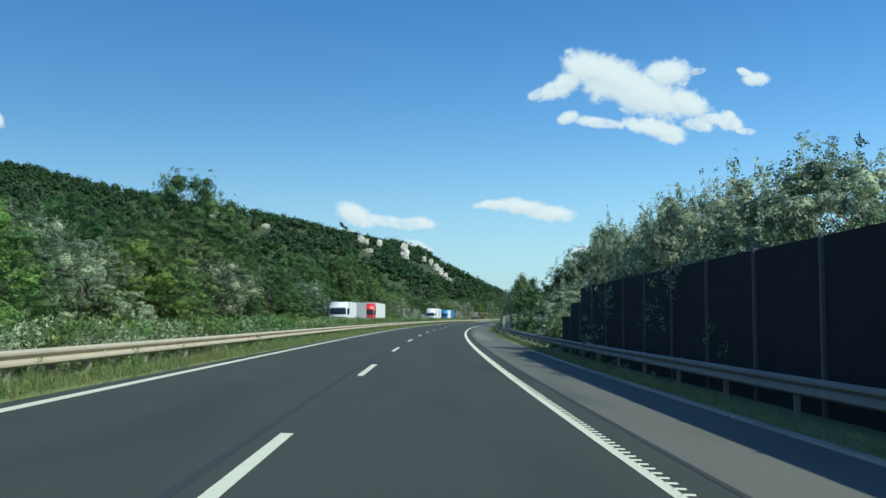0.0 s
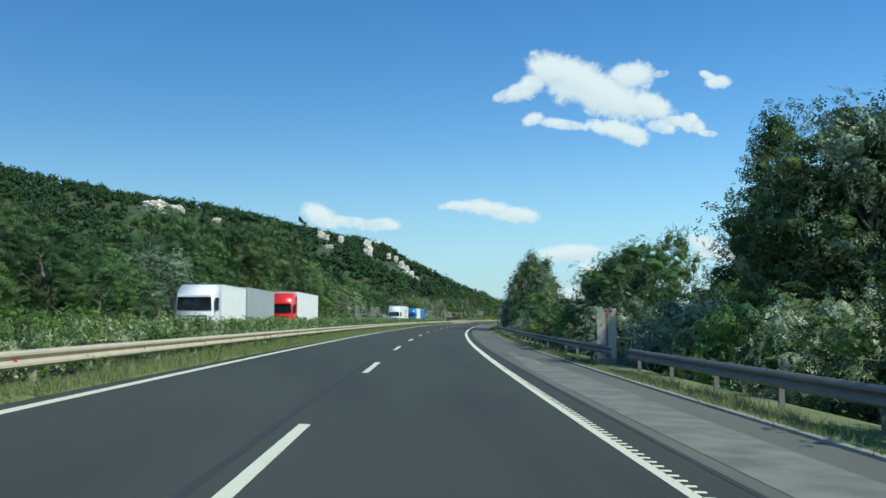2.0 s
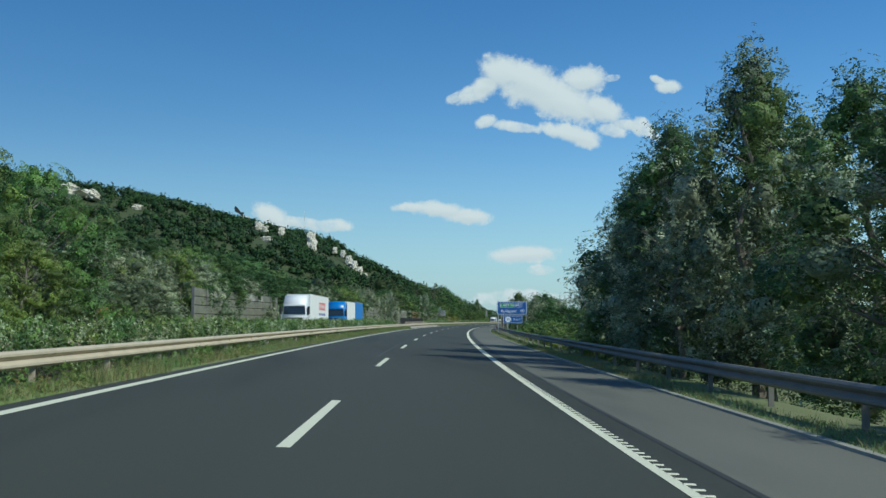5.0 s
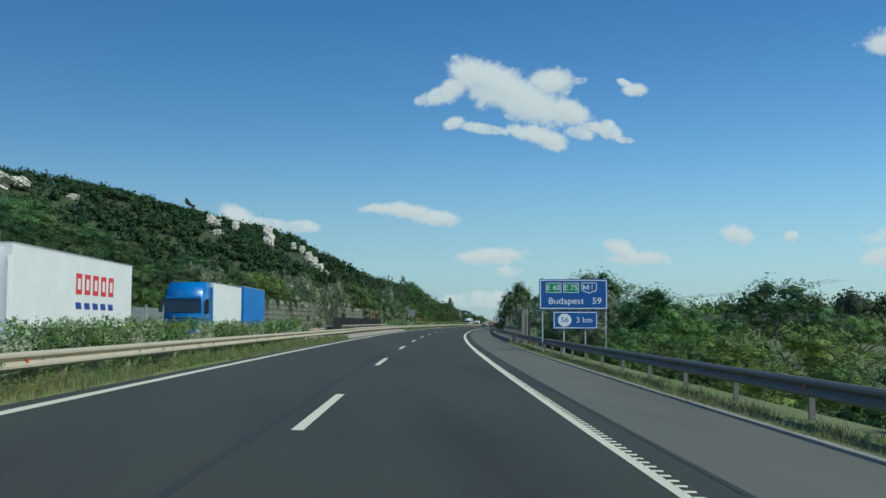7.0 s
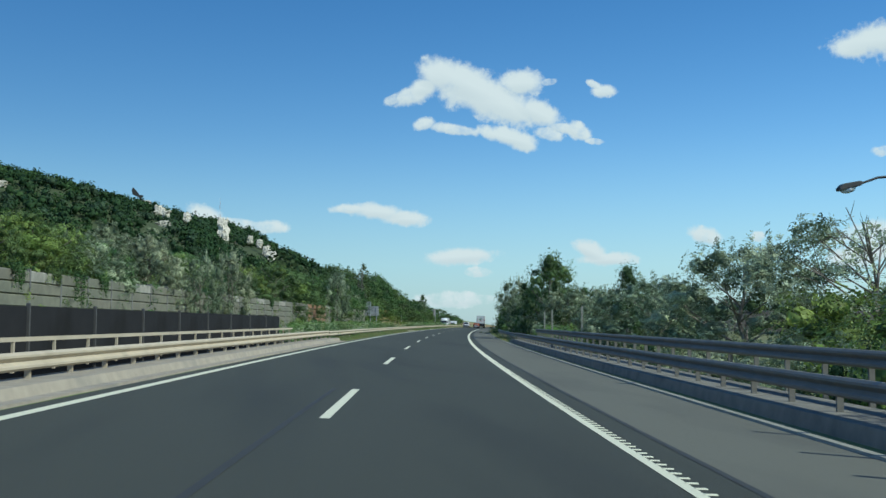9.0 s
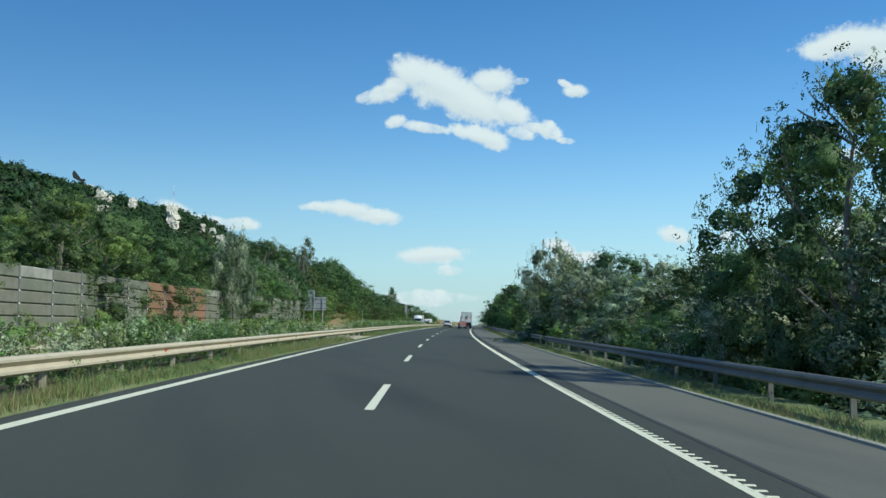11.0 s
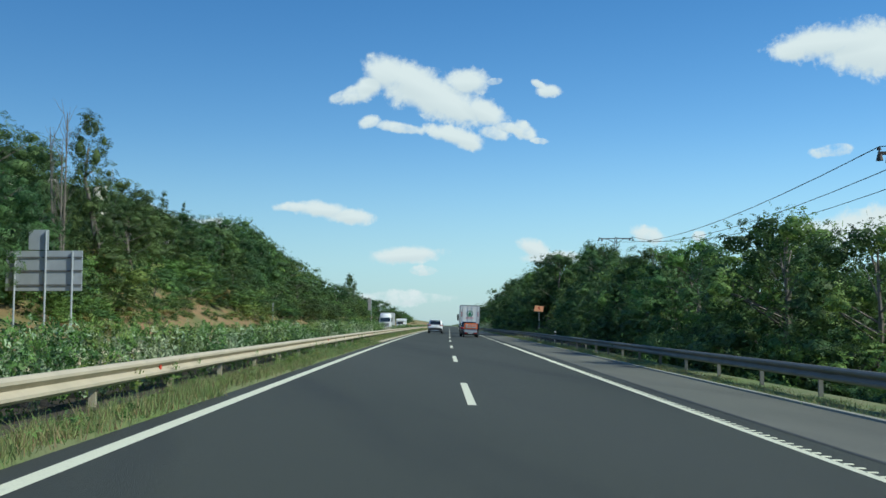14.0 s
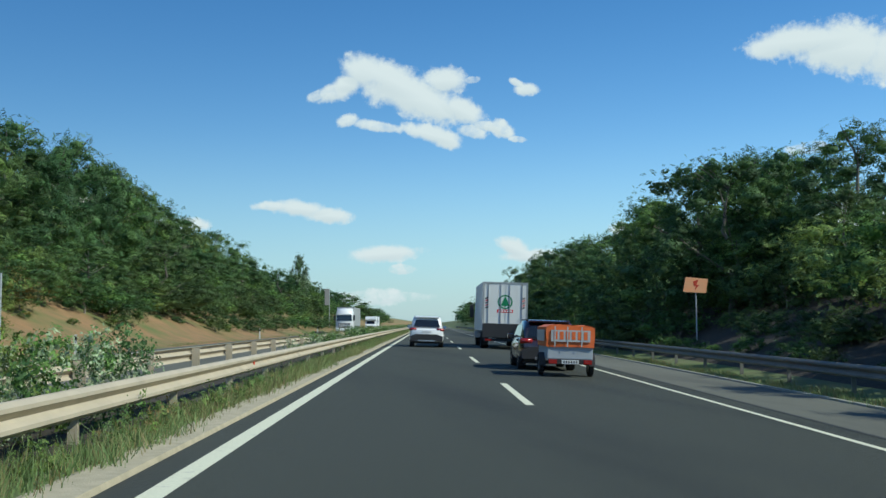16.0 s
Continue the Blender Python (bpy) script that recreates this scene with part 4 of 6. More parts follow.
# single trees that stand out
for kind, s, off, top, wide, pick in (
        ("round", 104, -27.5, 18.4, 0.86, 1), ("round", 110, -25.5, 16.4, 0.72, 1), ("bright", 232, -24, 11.6, 0.95, 0), ("full", 240, -24.5, 10.4, 1.0, 0), ("full", 222, -25.5, 12.6, 0.9, 0), ("bright", 263, -22.3, 8.6, 1.0, 0), ("bright", 256, -22.3, 7.6, 1.0, 0), ("silver", 287, -21.8, 5.4, 1.1, 0), ("poplar", 121, 21.0, 13.8, 1.25, 1), ("silver", 98, 18.2, 9.8, 1.0, 1),
        ("full", 139, 15, 5.8, 1.0, 1), ("full", 133.5, 15.5, 5.8, 1.0, 0), ("poplar", 126, 12.4, 5.4, 1.3, 1), ("full", 121, 12, 5.3, 1.2, 1), ("full", 115.5, 12, 5.5, 1.2, 1), ("full", 128, 12.3, 4.5, 1.2, 0), ("poplar", 203, 12.4, 10.8, 1.1, 0), ("poplar", 208, 14.6, 10.4, 1.2, 1), ("poplar", 197, 13.6, 8.5, 1.25, 0), ("poplar", 211, 11.6, 10.0, 1.15, 0), ("poplar", 214, 11.6, 8.8, 1.4, 0),
        ("poplar", 191, 12.6, 7.6, 1.5, 0), ("silver", 206, 10.6, 5.2, 1.0, 0), ("full", 181, 12.2, 4.6, 1.1, 0), ("full", 165, 24.6, 10.6, 0.66, 1), ("full", 322, 14.5, 5.8, 1.1, 1), ("silver", 327, 15.5, 5.0, 1.0, 1), ("silver", 222, 12.0, 6.2, 1.1, 0), ("poplar", 224, 12.8, 9.6, 1.4, 0)):
    tree(kind, s, off, top, wide, pick)
for kind, s, off, top, wide, pick in (
        ("silver", 470, 10.7, 8.5, 0.72, 1), ("poplar", 471.5, 12.4, 7.8, 1.1, 0), ("full", 406, 11.6, 8.4, 0.8, 1), ("full", 411, 12, 7.6, 0.8, 0), ("round", 455, 13.7, 6.9, 1.1, 1), ("full", 471, 12.4, 6.4, 0.9, 1), ("column", 555.7, -25, 16.3, 1.25, 0),
        ("column", 552, -27, 11, 1.5, 0), ("full", 634, -34, 17.6, 1.2, 1), ("full", 648, -34, 18.8, 1.2, 1), ("silver", 531, -25, 8.5, 1.0, 1), ("full", 243, 12.6, 2.9, 1.0, 1),
        ("silver", 316.5, 13, 4.6, 1.0, 1)):
    tree(kind, s, off, top, wide, pick)
for kind, s, off, top, wide, pick in (
        ("open", 350, 19.4, 5.8, 1.15, 0), ("bright", 361, -22.5, 7.6, 1.1, 0), ("bright", 367, -22.2, 8.0, 1.1, 0), ("bright", 373.5, -22.6, 7.8, 1.1, 0), ("full", 380, -22.4, 7.2, 1.1, 0), ("full", 354.5, -22.6, 7.4, 1.1, 1), ("silver", 470, -18.0, 9.6, 0.5, 1), ("silver", 390, -17.9, 7.0, 0.55, 1), ("silver", 400, -17.9, 8.2, 0.6, 0), ("silver", 386, -20.8, 8.4, 0.9, 0), ("full", 468, -22.5, 9.0, 1.0, 0),
        ("full", 612, 17.5, 10.8, 1.1, 0), ("full", 623, 19.5, 12.6, 1.1, 1), ("spruce", 625, -40, 19.8, 1.2, 0), ("spruce", 635.5, -40, 19.6, 0.85, 0), ("poplar", 746, -26, 14.7, 0.9, 0), ("full", 628, -22.6, 4.6, 1.0, 1)):
    tree(kind, s, off, top, wide, pick)


def bare_tree(s, off, top):
    """A leafless slender tree: steep twigs up a thin trunk."""
    z = ground_z(s, off) - 0.1
    g = np.random.default_rng(77)
    h = top - z
    e = thing("bare_tree", put(s, off, z), "slender leafless grey tree with steep twigs", "tree")
    for k in range(3):
        bm = bmesh.new()
        x0, y0 = g.normal(0, 0.5, 2)
        hh = h * (1, 0.93, 0.85)[k]
        add_tube(bm, (x0 * 0.3, y0 * 0.3, 0), (x0, y0, hh * 0.6), 0.11, 0.06, 7)
        add_tube(bm, (x0, y0, hh * 0.6), (x0 * 1.3, y0 * 1.2, hh), 0.06, 0.012, 6)
        for _ in range(26):
            u = g.uniform(0.35, 0.93)
            p = Vector((x0 * (0.3 + 0.9 * u), y0 * (0.3 + 0.9 * u), hh * u))
            q = p + Vector((g.normal(0, 0.35), g.normal(0, 0.35), hh * 0.16 * g.uniform(0.5, 1.1)))
            add_tube(bm, p, q, 0.022, 0.006, 4)
            add_tube(bm, p.lerp(q, 0.5), q + Vector((g.normal(0, 0.25), g.normal(0, 0.25), 0.1)), 0.012, 0.005, 4)
        part("trunk", bm, BARK, e)


bare_tree(550.8, -25, 15.0)


# --- median hedge: oleander-like bushes with pale leaves
def hedge_mesh(seed, tones, shares):
    g = np.random.default_rng(seed)
    cl = [(g.uniform(-0.8, 0.8), g.uniform(-1.3, 1.3), g.uniform(0.1, 0.92), g.uniform(0.22, 0.38), g.uniform(0.2, 0.32)) for _ in range(26)]
    return clump_mesh("hedge_bush", cl, [LEAF_HEDGE[t] for t in tones], 0.075, 640, 0, seed, shares, (), 0.8, 0.25)


HEDGE = [hedge_mesh(81, ("bright", "pale", "mid"), [0.45, 0.25, 0.3]), hedge_mesh(82, ("pale", "bright", "mid"), [0.48, 0.32, 0.2]),
         hedge_mesh(83, ("mid", "bright", "pale"), [0.4, 0.4, 0.2])]
for s0, s1, top in ((-30, 296, 1.45), (364, 442, 1.45), (457, 574, 1.48), (590, 900, 1.25)):
    s = s0
    while s < s1:
        if s < 590 or rng.uniform() < 0.55:
            o = new("hedge_bush", HEDGE[int(rng.choice(3, p=[0.35, 0.4, 0.25] if s < 360 else [0.2, 0.65, 0.15]))])
            f = (top - 0.2) / 1.15 * rng.uniform(0.93, 1.07)
            o.matrix_world = put(s, -6.3 + rng.uniform(-0.1, 0.1), 0.18, 180 * rng.integers(2) + rng.uniform(-8, 8)) @ Matrix.Diagonal((0.92, 1.15, f, 1))
            tagged(o, "pale-leaved green hedge bush between the guard rails", "bush", "median hedge")
        s += 1.95 if s < 590 else 2.8


# --- verge grass
def grass_mesh(name, seed, n, wide, long, h, mats, shares):
    g = np.random.default_rng(seed)
    V, F, M = [], [], []
    for i in range(n):
        if i % 12 == 0:
            cx, cy, ch = g.uniform(-wide / 2, wide / 2), g.uniform(-long / 2, long / 2), g.uniform(0.3, 1.3)
        x, y = cx + g.normal(0, 0.09), cy + g.normal(0, 0.11)
        a, hh = g.uniform(0, 6.28), h * ch * g.uniform(0.4, 1.15)
        w, lean = 0.004 + 0.006 * g.uniform(), g.normal(0, 0.35, 2) * hh
        b = len(V)
        V += [(x - math.cos(a) * w, y - math.sin(a) * w, 0), (x + math.cos(a) * w, y + math.sin(a) * w, 0), (x + lean[0], y + lean[1], hh)]
        F.append((b, b + 1, b + 2))
        M.append(int(g.choice(len(mats), p=shares)))
    me = mesh_of(name, V, F, mats[0])
    for mm in mats[1:]:
        me.materials.append(mm)
    me.polygons.foreach_set("material_index", M)
    return me


def weed_mesh(seed, n, wide, long, h):
    """Low leafy weeds in loose tufts."""
    g = np.random.default_rng(seed)
    cl = []
    for _ in range(n):
        r = g.uniform(0.07, 0.19)
        cl.append((g.normal(0, wide * 0.25), g.uniform(-long / 2, long / 2), g.uniform(0.02, 0.5) * h, r, r * g.uniform(0.6, 1.3)))
    return clump_mesh("weeds", cl, [WEED["bright"], WEED["mid"], WEED["dry"]], 0.05, 900, 0, seed, [0.55, 0.33, 0.12], [GRASS, GRASS, GRASS_DRY])


WEED = {k: leaf_material("weed_" + k, *LEAF_TONES[k], cut=45.0) for k in ("bright", "mid", "dry")}
GRASSES = [grass_mesh("grass", 90 + i, 1800, 0.62, 4.2, 0.25, [GRASS, GRASS_DRY], [0.74, 0.26]) for i in range(3)]
WEEDS = [weed_mesh(190 + i, 26, 0.62, 4.4, 0.3) for i in range(4)]
GRASS_LOW = [grass_mesh("grass", 95 + i, 1100, 0.9, 4.2, 0.15, [GRASS, GRASS_DRY], [0.72, 0.28]) for i in range(2)]
for s0, s1, off, z, lst in ((-20, 306, -4.58, 0.19, GRASSES), (374, 443, -4.6, 0.19, GRASSES), (457, 545, -4.6, 0.19, GRASSES), (545, 760, -4.9, 0.19, GRASSES), (-20, 316, 7.2, -0.25, GRASS_LOW), (394, 660, 7.2, -0.25, GRASS_LOW),
                            (-20, 306, -4.52, 0.19, WEEDS), (-20, 306, -4.92, 0.19, WEEDS), (374, 443, -4.6, 0.19, WEEDS), (457, 545, -4.6, 0.19, WEEDS), (545, 700, -4.92, 0.19, WEEDS), (505, 545, -4.9, 0.19, WEEDS),
                            (540, 700, -18.7, 0.0, GRASS_LOW)):
    s = s0
    while s < s1:
        leafy = lst is WEEDS
        o = new("weeds" if leafy else "grass", lst[rng.integers(len(lst))])
        o.matrix_world = put(s, off + rng.uniform(-0.08, 0.08), z, 180 * rng.integers(2)) @ Matrix.Diagonal((1, 1, rng.uniform(0.6, 1.3), 1))
        tagged(o, "low green weeds along the verge" if leafy else "uncut green and straw-coloured verge grass", "weeds" if leafy else "grass", kind="stuff")
        s += 4.1

# ---------------------------------------------------------------- wooded hill
RIDGE = [(-1500, 1250, 235), (-900, 1080, 210), (-430, 1010, 161), (-260, 1050, 129), (-175, 1083, 119), (-93, 1179, 104), (-37, 1345, 112),
         (0, 1385, 83), (26, 1405, 57), (70, 1460, 45), (160, 1600, 18), (420, 1900, 4)]


def hill_z(x, y):
    best = 0.0
    for (x0, y0, z0), (x1, y1, z1) in zip(RIDGE, RIDGE[1:]):
        dx, dy = x1 - x0, y1 - y0
        u = min(1, max(0, ((x - x0) * dx + (y - y0) * dy) / (dx * dx + dy * dy)))
        d = math.hypot(x - x0 - u * dx, y - y0 - u * dy)
        zr = z0 + (z1 - z0) * u
        reach = zr * (1.8 if x0 > -100 else 2.9)
        t = max(0, 1 - d / reach)
        best = max(best, zr * (t * t * (3 - 2 * t) * 0.55 + t * 0.45))
    return best + 5 * noise.noise((x * 0.016, y * 0.016, 0)) * min(1, best / 30)


HX, HY = stations(-1500, 520, 24), stations(480, 2050, 24)
verts = [(x, y, hill_z(x, y) - 3.0) for y in HY for x in HX]
n = len(HX)
faces = [(j * n + i, j * n + i + 1, (j + 1) * n + i + 1, (j + 1) * n + i) for j in range(len(HY) - 1) for i in range(n - 1)]
tagged(new("hill", mesh_of("hill", verts, faces, HILL, True)), "long steep wooded hill behind the motorway", "hill", kind="structure")


def forest(name, spots, seed, mats, shares, leaf, per, r0=2.6, r1=5.6):
    cl = []
    g = np.random.default_rng(seed)
    for x, y, z in spots:
        r = g.uniform(r0, r1)
        cl.append((x, y, z + r * 0.7, r * 1.05, r * g.uniform(0.8, 1.25)))
    ob = new(name, clump_mesh(name, cl, mats, leaf, per, 1, seed, shares, (), 0.45, 0.62))
    return tagged(ob, "dense deciduous wood covering the hill", "forest", kind="stuff")


CLIFFS = [(-21, 1132, 80, 4.4, 25), (-72, 1128, 97, 3.4, 9), (-66, 1120, 93, 3.0, 7), (-57, 1028, 76, 4.6, 5), (-51, 1138, 93, 2.8, 8), (-161, 1006, 99, 4, 5), (-212, 966, 106, 11, 14), (-194, 984, 107, 6.5, 8),
          (-12, 1120, 70, 2.6, 5), (1, 1110, 73, 2.2, 6), (8, 1101, 69, 2.2, 7), (14, 1092, 62, 2.8, 9), (19, 1084, 57, 3.0, 9), (24, 1075, 51, 3.0, 9), (28.5, 1062, 46, 2.6, 6), (-3, 1113, 62, 2.4, 4)]
spots = []
while len(spots) < 5600:
    x, y = rng.uniform(-560, 260), rng.uniform(760, 1620)
    z = hill_z(x, y)
    if z < 12 or z < hill_z(x - 14, y + 22) - 26 or (y > 1130 and x < -240) or (y > 1260 and x < -120) or (y > 1420 and x < 20):
        continue
    if any(abs(x - c[0]) < c[3] * 1.15 + 3 and -60 < y - c[1] < 10 and z < c[2] + 0.3 * c[4] for c in CLIFFS):
        continue
    spots.append((x, y, z - 2.5))
forest("forest", spots, 5, [LEAF_FAR["dark"], LEAF_FAR["mid"], LEAF_FAR["grey"]], [0.7, 0.15, 0.15], 1.1, 2.2, 2.5, 5.0)


def cliff(x, y, z, wide, tall, seed):
    """A broken rock face in one piece: steps, clefts and ledges in a bulging wall."""
    n_, off_ = 22, Vector((seed * 3.7, seed * 1.3, 0))
    bm = bmesh.new()
    grid = []
    for j in range(n_ + 1):
        row = []
        for i in range(n_ + 1):
            u, w = 2 * i / n_ - 1, 2 * j / n_ - 1
            k = 1 - max(abs(u), abs(w)) ** 6
            edge = 1 + 0.7 * noise.noise(Vector((u * 1.8, w * 2.2, 0)) + off_)
            c = noise.cell(Vector((u * 2.6 + w * 0.5, w * 3.4, 0)) + off_)
            d = 0.5 * (1 - u * u) + 0.32 * c + 0.3 * noise.noise(Vector((u * 5, w * 4, 2)) + off_)
            f = math.sqrt(max(0.15, 1 - 0.45 * w * w))
            row.append(bm.verts.new((u * wide * f * edge + 0.12 * wide * (noise.cell(Vector((7, w * 3.4, 1)) + off_) - 0.5), -k * d * wide * 0.55 + wide * 0.4 * w * 0.3, w * tall * 0.5 * (1 + 0.3 * noise.noise(Vector((u * 2, 0, 4)) + off_)))))
        grid.append(row)
    for j in range(n_):
        for i in range(n_):
            bm.faces.new((grid[j][i], grid[j][i + 1], grid[j + 1][i + 1], grid[j + 1][i]))
    rim = [e for e in bm.edges if e.is_boundary]
    made = bmesh.ops.extrude_edge_only(bm, edges=rim)["geom"]
    for v in made:
        if isinstance(v, bmesh.types.BMVert):
            v.co.y += wide * 1.4
    ob = part("cliff", bm, ROCK)
    ob.matrix_world = pose(x, y + 1.5, z, -8, 0, (seed * 37) % 30 - 15)
    return tagged(ob, "bare pale limestone cliff on the wooded hill", "cliff", "cliffs")


belt = []
for k in range(420):
    a_ = rng.uniform(60, 1500)
    b_ = rng.uniform(70, 190) if k % 5 or a_ > 330 else rng.uniform(48, 75)
    p_ = at(a_, b_ + 0.05 * max(0, a_ - 500), ground_z(a_, b_))
    belt.append((p_.x, p_.y, p_.z - 0.5))
for k in range(260):
    a_, b_ = rng.uniform(0, 800), rng.uniform(-120, -42)
    p_ = at(a_, b_, ground_z(a_, b_))
    belt.append((p_.x, p_.y, p_.z + rng.uniform(0, 4)))
far_wood = forest("far_wood", belt, 6, [LEAF_FAR["dark"], LEAF_FAR["mid"], LEAF_FAR["grey"]], [0.5, 0.3, 0.2], 0.7, 5)
far_wood["label"] = "belt of distant trees beyond the roadside"
for i, c in enumerate(CLIFFS):
    cliff(*c, 200 + i)

# ---------------------------------------------------------------- noise barriers
black_wall = tagged(new("noise_barrier"), "tall black noise barrier with grey steel posts behind the guard rail", "noise barrier")
for i in range(-15, 10):
    s = 11.2 + 3.57 * i
    top = 2.8 if s < 38 else 2.15 if s < 42 else 1.5
    base = -0.35
    panel = sweep("panel", s, s + 3.53, [(8.4, base), (8.4, top), (8.52, top), (8.52, base)], BLACK_PANEL, 4, True, black_wall)
    p = part("post", box((-0.055, -0.05, -0.5), (0.055, 0.05, top + 0.04), 0.01), POST_DIM, black_wall)
    p.matrix_world = put(s, 8.39)


def slab_wall(name, s0, s1, off, base, top, rows, label, wood=(0, 0)):
    """A noise barrier of horizontal slabs between posts."""
    wall = tagged(new(name), label, "noise barrier", "noise barriers")
    h = (top - base) / rows
    slab = {}
    for key, mat in (("a", BARRIER), ("w", BARRIER_WOOD), ("l", BARRIER_LIGHT)):
        bm = prism([(-0.07, 0.015), (0.05, 0.015), (0.12, 0.06), (0.12, h - 0.07), (0.05, h - 0.02), (-0.07, h - 0.02)], -1.93, 1.93, "y")
        me = bpy.data.meshes.new("slab")
        bm.to_mesh(me)
        bm.free()
        me.materials.append(mat)
        slab[key] = me
    bm = box((-0.1, -0.08, -0.6), (0.14, 0.08, top - base + 0.08), 0.012)
    post = bpy.data.meshes.new("post")
    bm.to_mesh(post)
    bm.free()
    post.materials.append(POST_GREY)
    for i in range(int((s1 - s0) / 4) + 1):
        s = s0 + 4 * i
        o = new("post", post)
        o.matrix_world = put(s, off, base)
        o.parent = wall
        if s + 4 > s1 + 1:
            break
        for r in range(rows):
            k = "w" if wood[0] <= s < wood[1] else "l" if r == rows - 1 and rng.uniform() < 0.3 else "a"
            o = new("slab", slab[k])
            o.matrix_world = put(s + 2, off + rng.uniform(-0.01, 0.01), base + r * h, rng.uniform(-0.15, 0.15))
            o.parent = wall
    if s0 > 300:
        cm_ = bpy.data.meshes.new("clip")
        bm = box((0.14, -0.05, -0.035), (0.16, 0.05, 0.035))
        bm.to_mesh(cm_)
        bm.free()
        cm_.materials.append(SIGN_WHITE)
        for i in range(int((s1 - 400) / 4)):
            for r in range(1, rows):
                o = new("clip", cm_)
                o.matrix_world = put(s0 + 52 + 4 * i, off, base + r * h)
                o.parent = wall
    return wall


slab_wall("noise_barrier", 252, 288, -19.2, 0.3, 4.0, 5, "grey-green noise barrier of horizontal slabs beside the far carriageway")
slab_wall("noise_barrier", 348, 512, -19.0, 0.3, 3.95, 6, "grey-green noise barrier of horizontal slabs with a rust-brown stretch", (448, 461))
glass = tagged(new("clear_screen"), "weathered clear panel screen between grey posts", "noise barrier")
for i in range(14):
    s = 290 + 4 * i
    part("panel", box((-0.02, 0.1, 0.5), (0.02, 3.9, 2.3), 0.005), GLASS_PANEL, glass).matrix_world = put(s, -19.0)
    part("post", box((-0.07, -0.06, -0.2), (0.07, 0.06, 2.5), 0.01), SIGN_BACK, glass).matrix_world = put(s, -19.0)
screen = tagged(new("median_screen"), "long low black screen on the bridge between the carriageways", "screen")
for i in range(11):
    s = 318.5 + 4 * i
    part("panel", box((-0.03, 0.05, 0.0), (0.03, 3.95, 1.45), 0.008), BLACK_PANEL, screen).matrix_world = put(s, -6.75, 0.22)
    part("post", box((-0.04, -0.03, -0.1), (0.04, 0.03, 1.5), 0.008), POST_DIM, screen).matrix_world = put(s, -6.72, 0.22)
handrail = tagged(new("handrail"), "thin pale steel handrail on the bridge", "handrail")
sweep("top_bar", 318, 362, [(-6.02, 0.98), (-6.02, 1.06), (-5.96, 1.06), (-5.96, 0.98)], STEEL, 4, True, handrail)
for i in range(23):
    part("upright", box((-0.025, -0.025, 0), (0.025, 0.025, 0.58)), STEEL, handrail).matrix_world = put(318.3 + 1.95 * i, -5.99, 0.42)
tagged(sweep("median_slab", 300, 364, [(-8.0, 0.05), (-8.0, 0.23), (-5.7, 0.23), (-5.7, 0.05)], CONCRETE, 6, True), "pale concrete slab in the median of the bridge", "pavement", kind="structure")
tagged(sweep("median_slab", 443, 457, [(-7.9, 0.05), (-7.9, 0.235), (-4.35, 0.225), (-4.35, 0.05)], SAND, 6, True), "pale paved median crossing between the guard rails", "pavement", kind="structure")


tagged(part("kerb_end", box((7.04, -0.3, -0.6), (8.62, 0.0, -0.03), 0.03), CONCRETE), "pale concrete end block of the bridge kerb", "kerb", kind="structure").matrix_world = put(316, 0)


def ivy_mesh(seed, drop):
    """Creepers that hang over a wall's top in uneven tails."""
    g = np.random.default_rng(seed)
    cl = [(g.uniform(-0.15, 0.3), g.uniform(-1.5, 1.5), g.uniform(-0.1, 0.25), g.uniform(0.2, 0.34), g.uniform(0.18, 0.28)) for _ in range(12)]
    for _ in range(4):
        y, ln = g.uniform(-1.2, 1.2), drop * g.uniform(0.4, 1.0)
        cl += [(0.27, y + g.normal(0, 0.06), -k_ * ln / 5, 0.2 - 0.02 * k_, 0.2) for k_ in range(6)]
    return clump_mesh("creeper", cl, [LEAF_FINE["dark"], LEAF_FINE["mid"]], 0.1, 260, 1, seed, [0.6, 0.4], [LEAF_CORE["dark"], LEAF_CORE["mid"]])


IVY = [ivy_mesh(301, 1.0), ivy_mesh(302, 1.8), ivy_mesh(303, 0.7)]
for s, kind_ in ((256, 1), (263, 0), (269, 1), (277, 2), (284, 1), (352, 1), (359, 0), (363.5, 2), (366, 1), (371, 0), (376, 2), (395, 1), (411, 2), (424, 0), (437, 1), (455, 1), (470, 2), (488, 1), (489.5, 1), (493, 0), (499, 1), (503, 1), (508, 0)):
    o = new("creeper", IVY[kind_])
    o.matrix_world = put(s, -19.02, 3.98, rng.uniform(-4, 4))
    tagged(o, "dark green creeper hanging over the noise barrier", "creeper", "creepers on the barrier")


# ---------------------------------------------------------------- signs
def text_on(parent, body, size, x, z, mat, y=-0.035, name="lettering"):
    cu = bpy.data.curves.new(name, "FONT")
    cu.body, cu.size, cu.align_x, cu.align_y, cu.extrude, cu.offset = body, size, "CENTER", "CENTER", 0.002, 0.002 * size
    cu.materials.append(mat)
    ob = new(name, cu)
    ob.parent = parent
    ob.matrix_local = pose(x, y, z, 90, 0, 0)
    return ob


def frame_bm(w, h, t, y0, y1, x=0, z=0):
    bm = bmesh.new()
    for lo, hi in (((-w / 2, -h / 2), (w / 2, -h / 2 + t)), ((-w / 2, h / 2 - t), (w / 2, h / 2)), ((-w / 2, -h / 2 + t), (-w / 2 + t, h / 2 - t)), ((w / 2 - t, -h / 2 + t), (w / 2, h / 2 - t))):
        add_box(bm, (x + lo[0], y0, z + lo[1]), (x + hi[0], y1, z + hi[1]))
    return bm


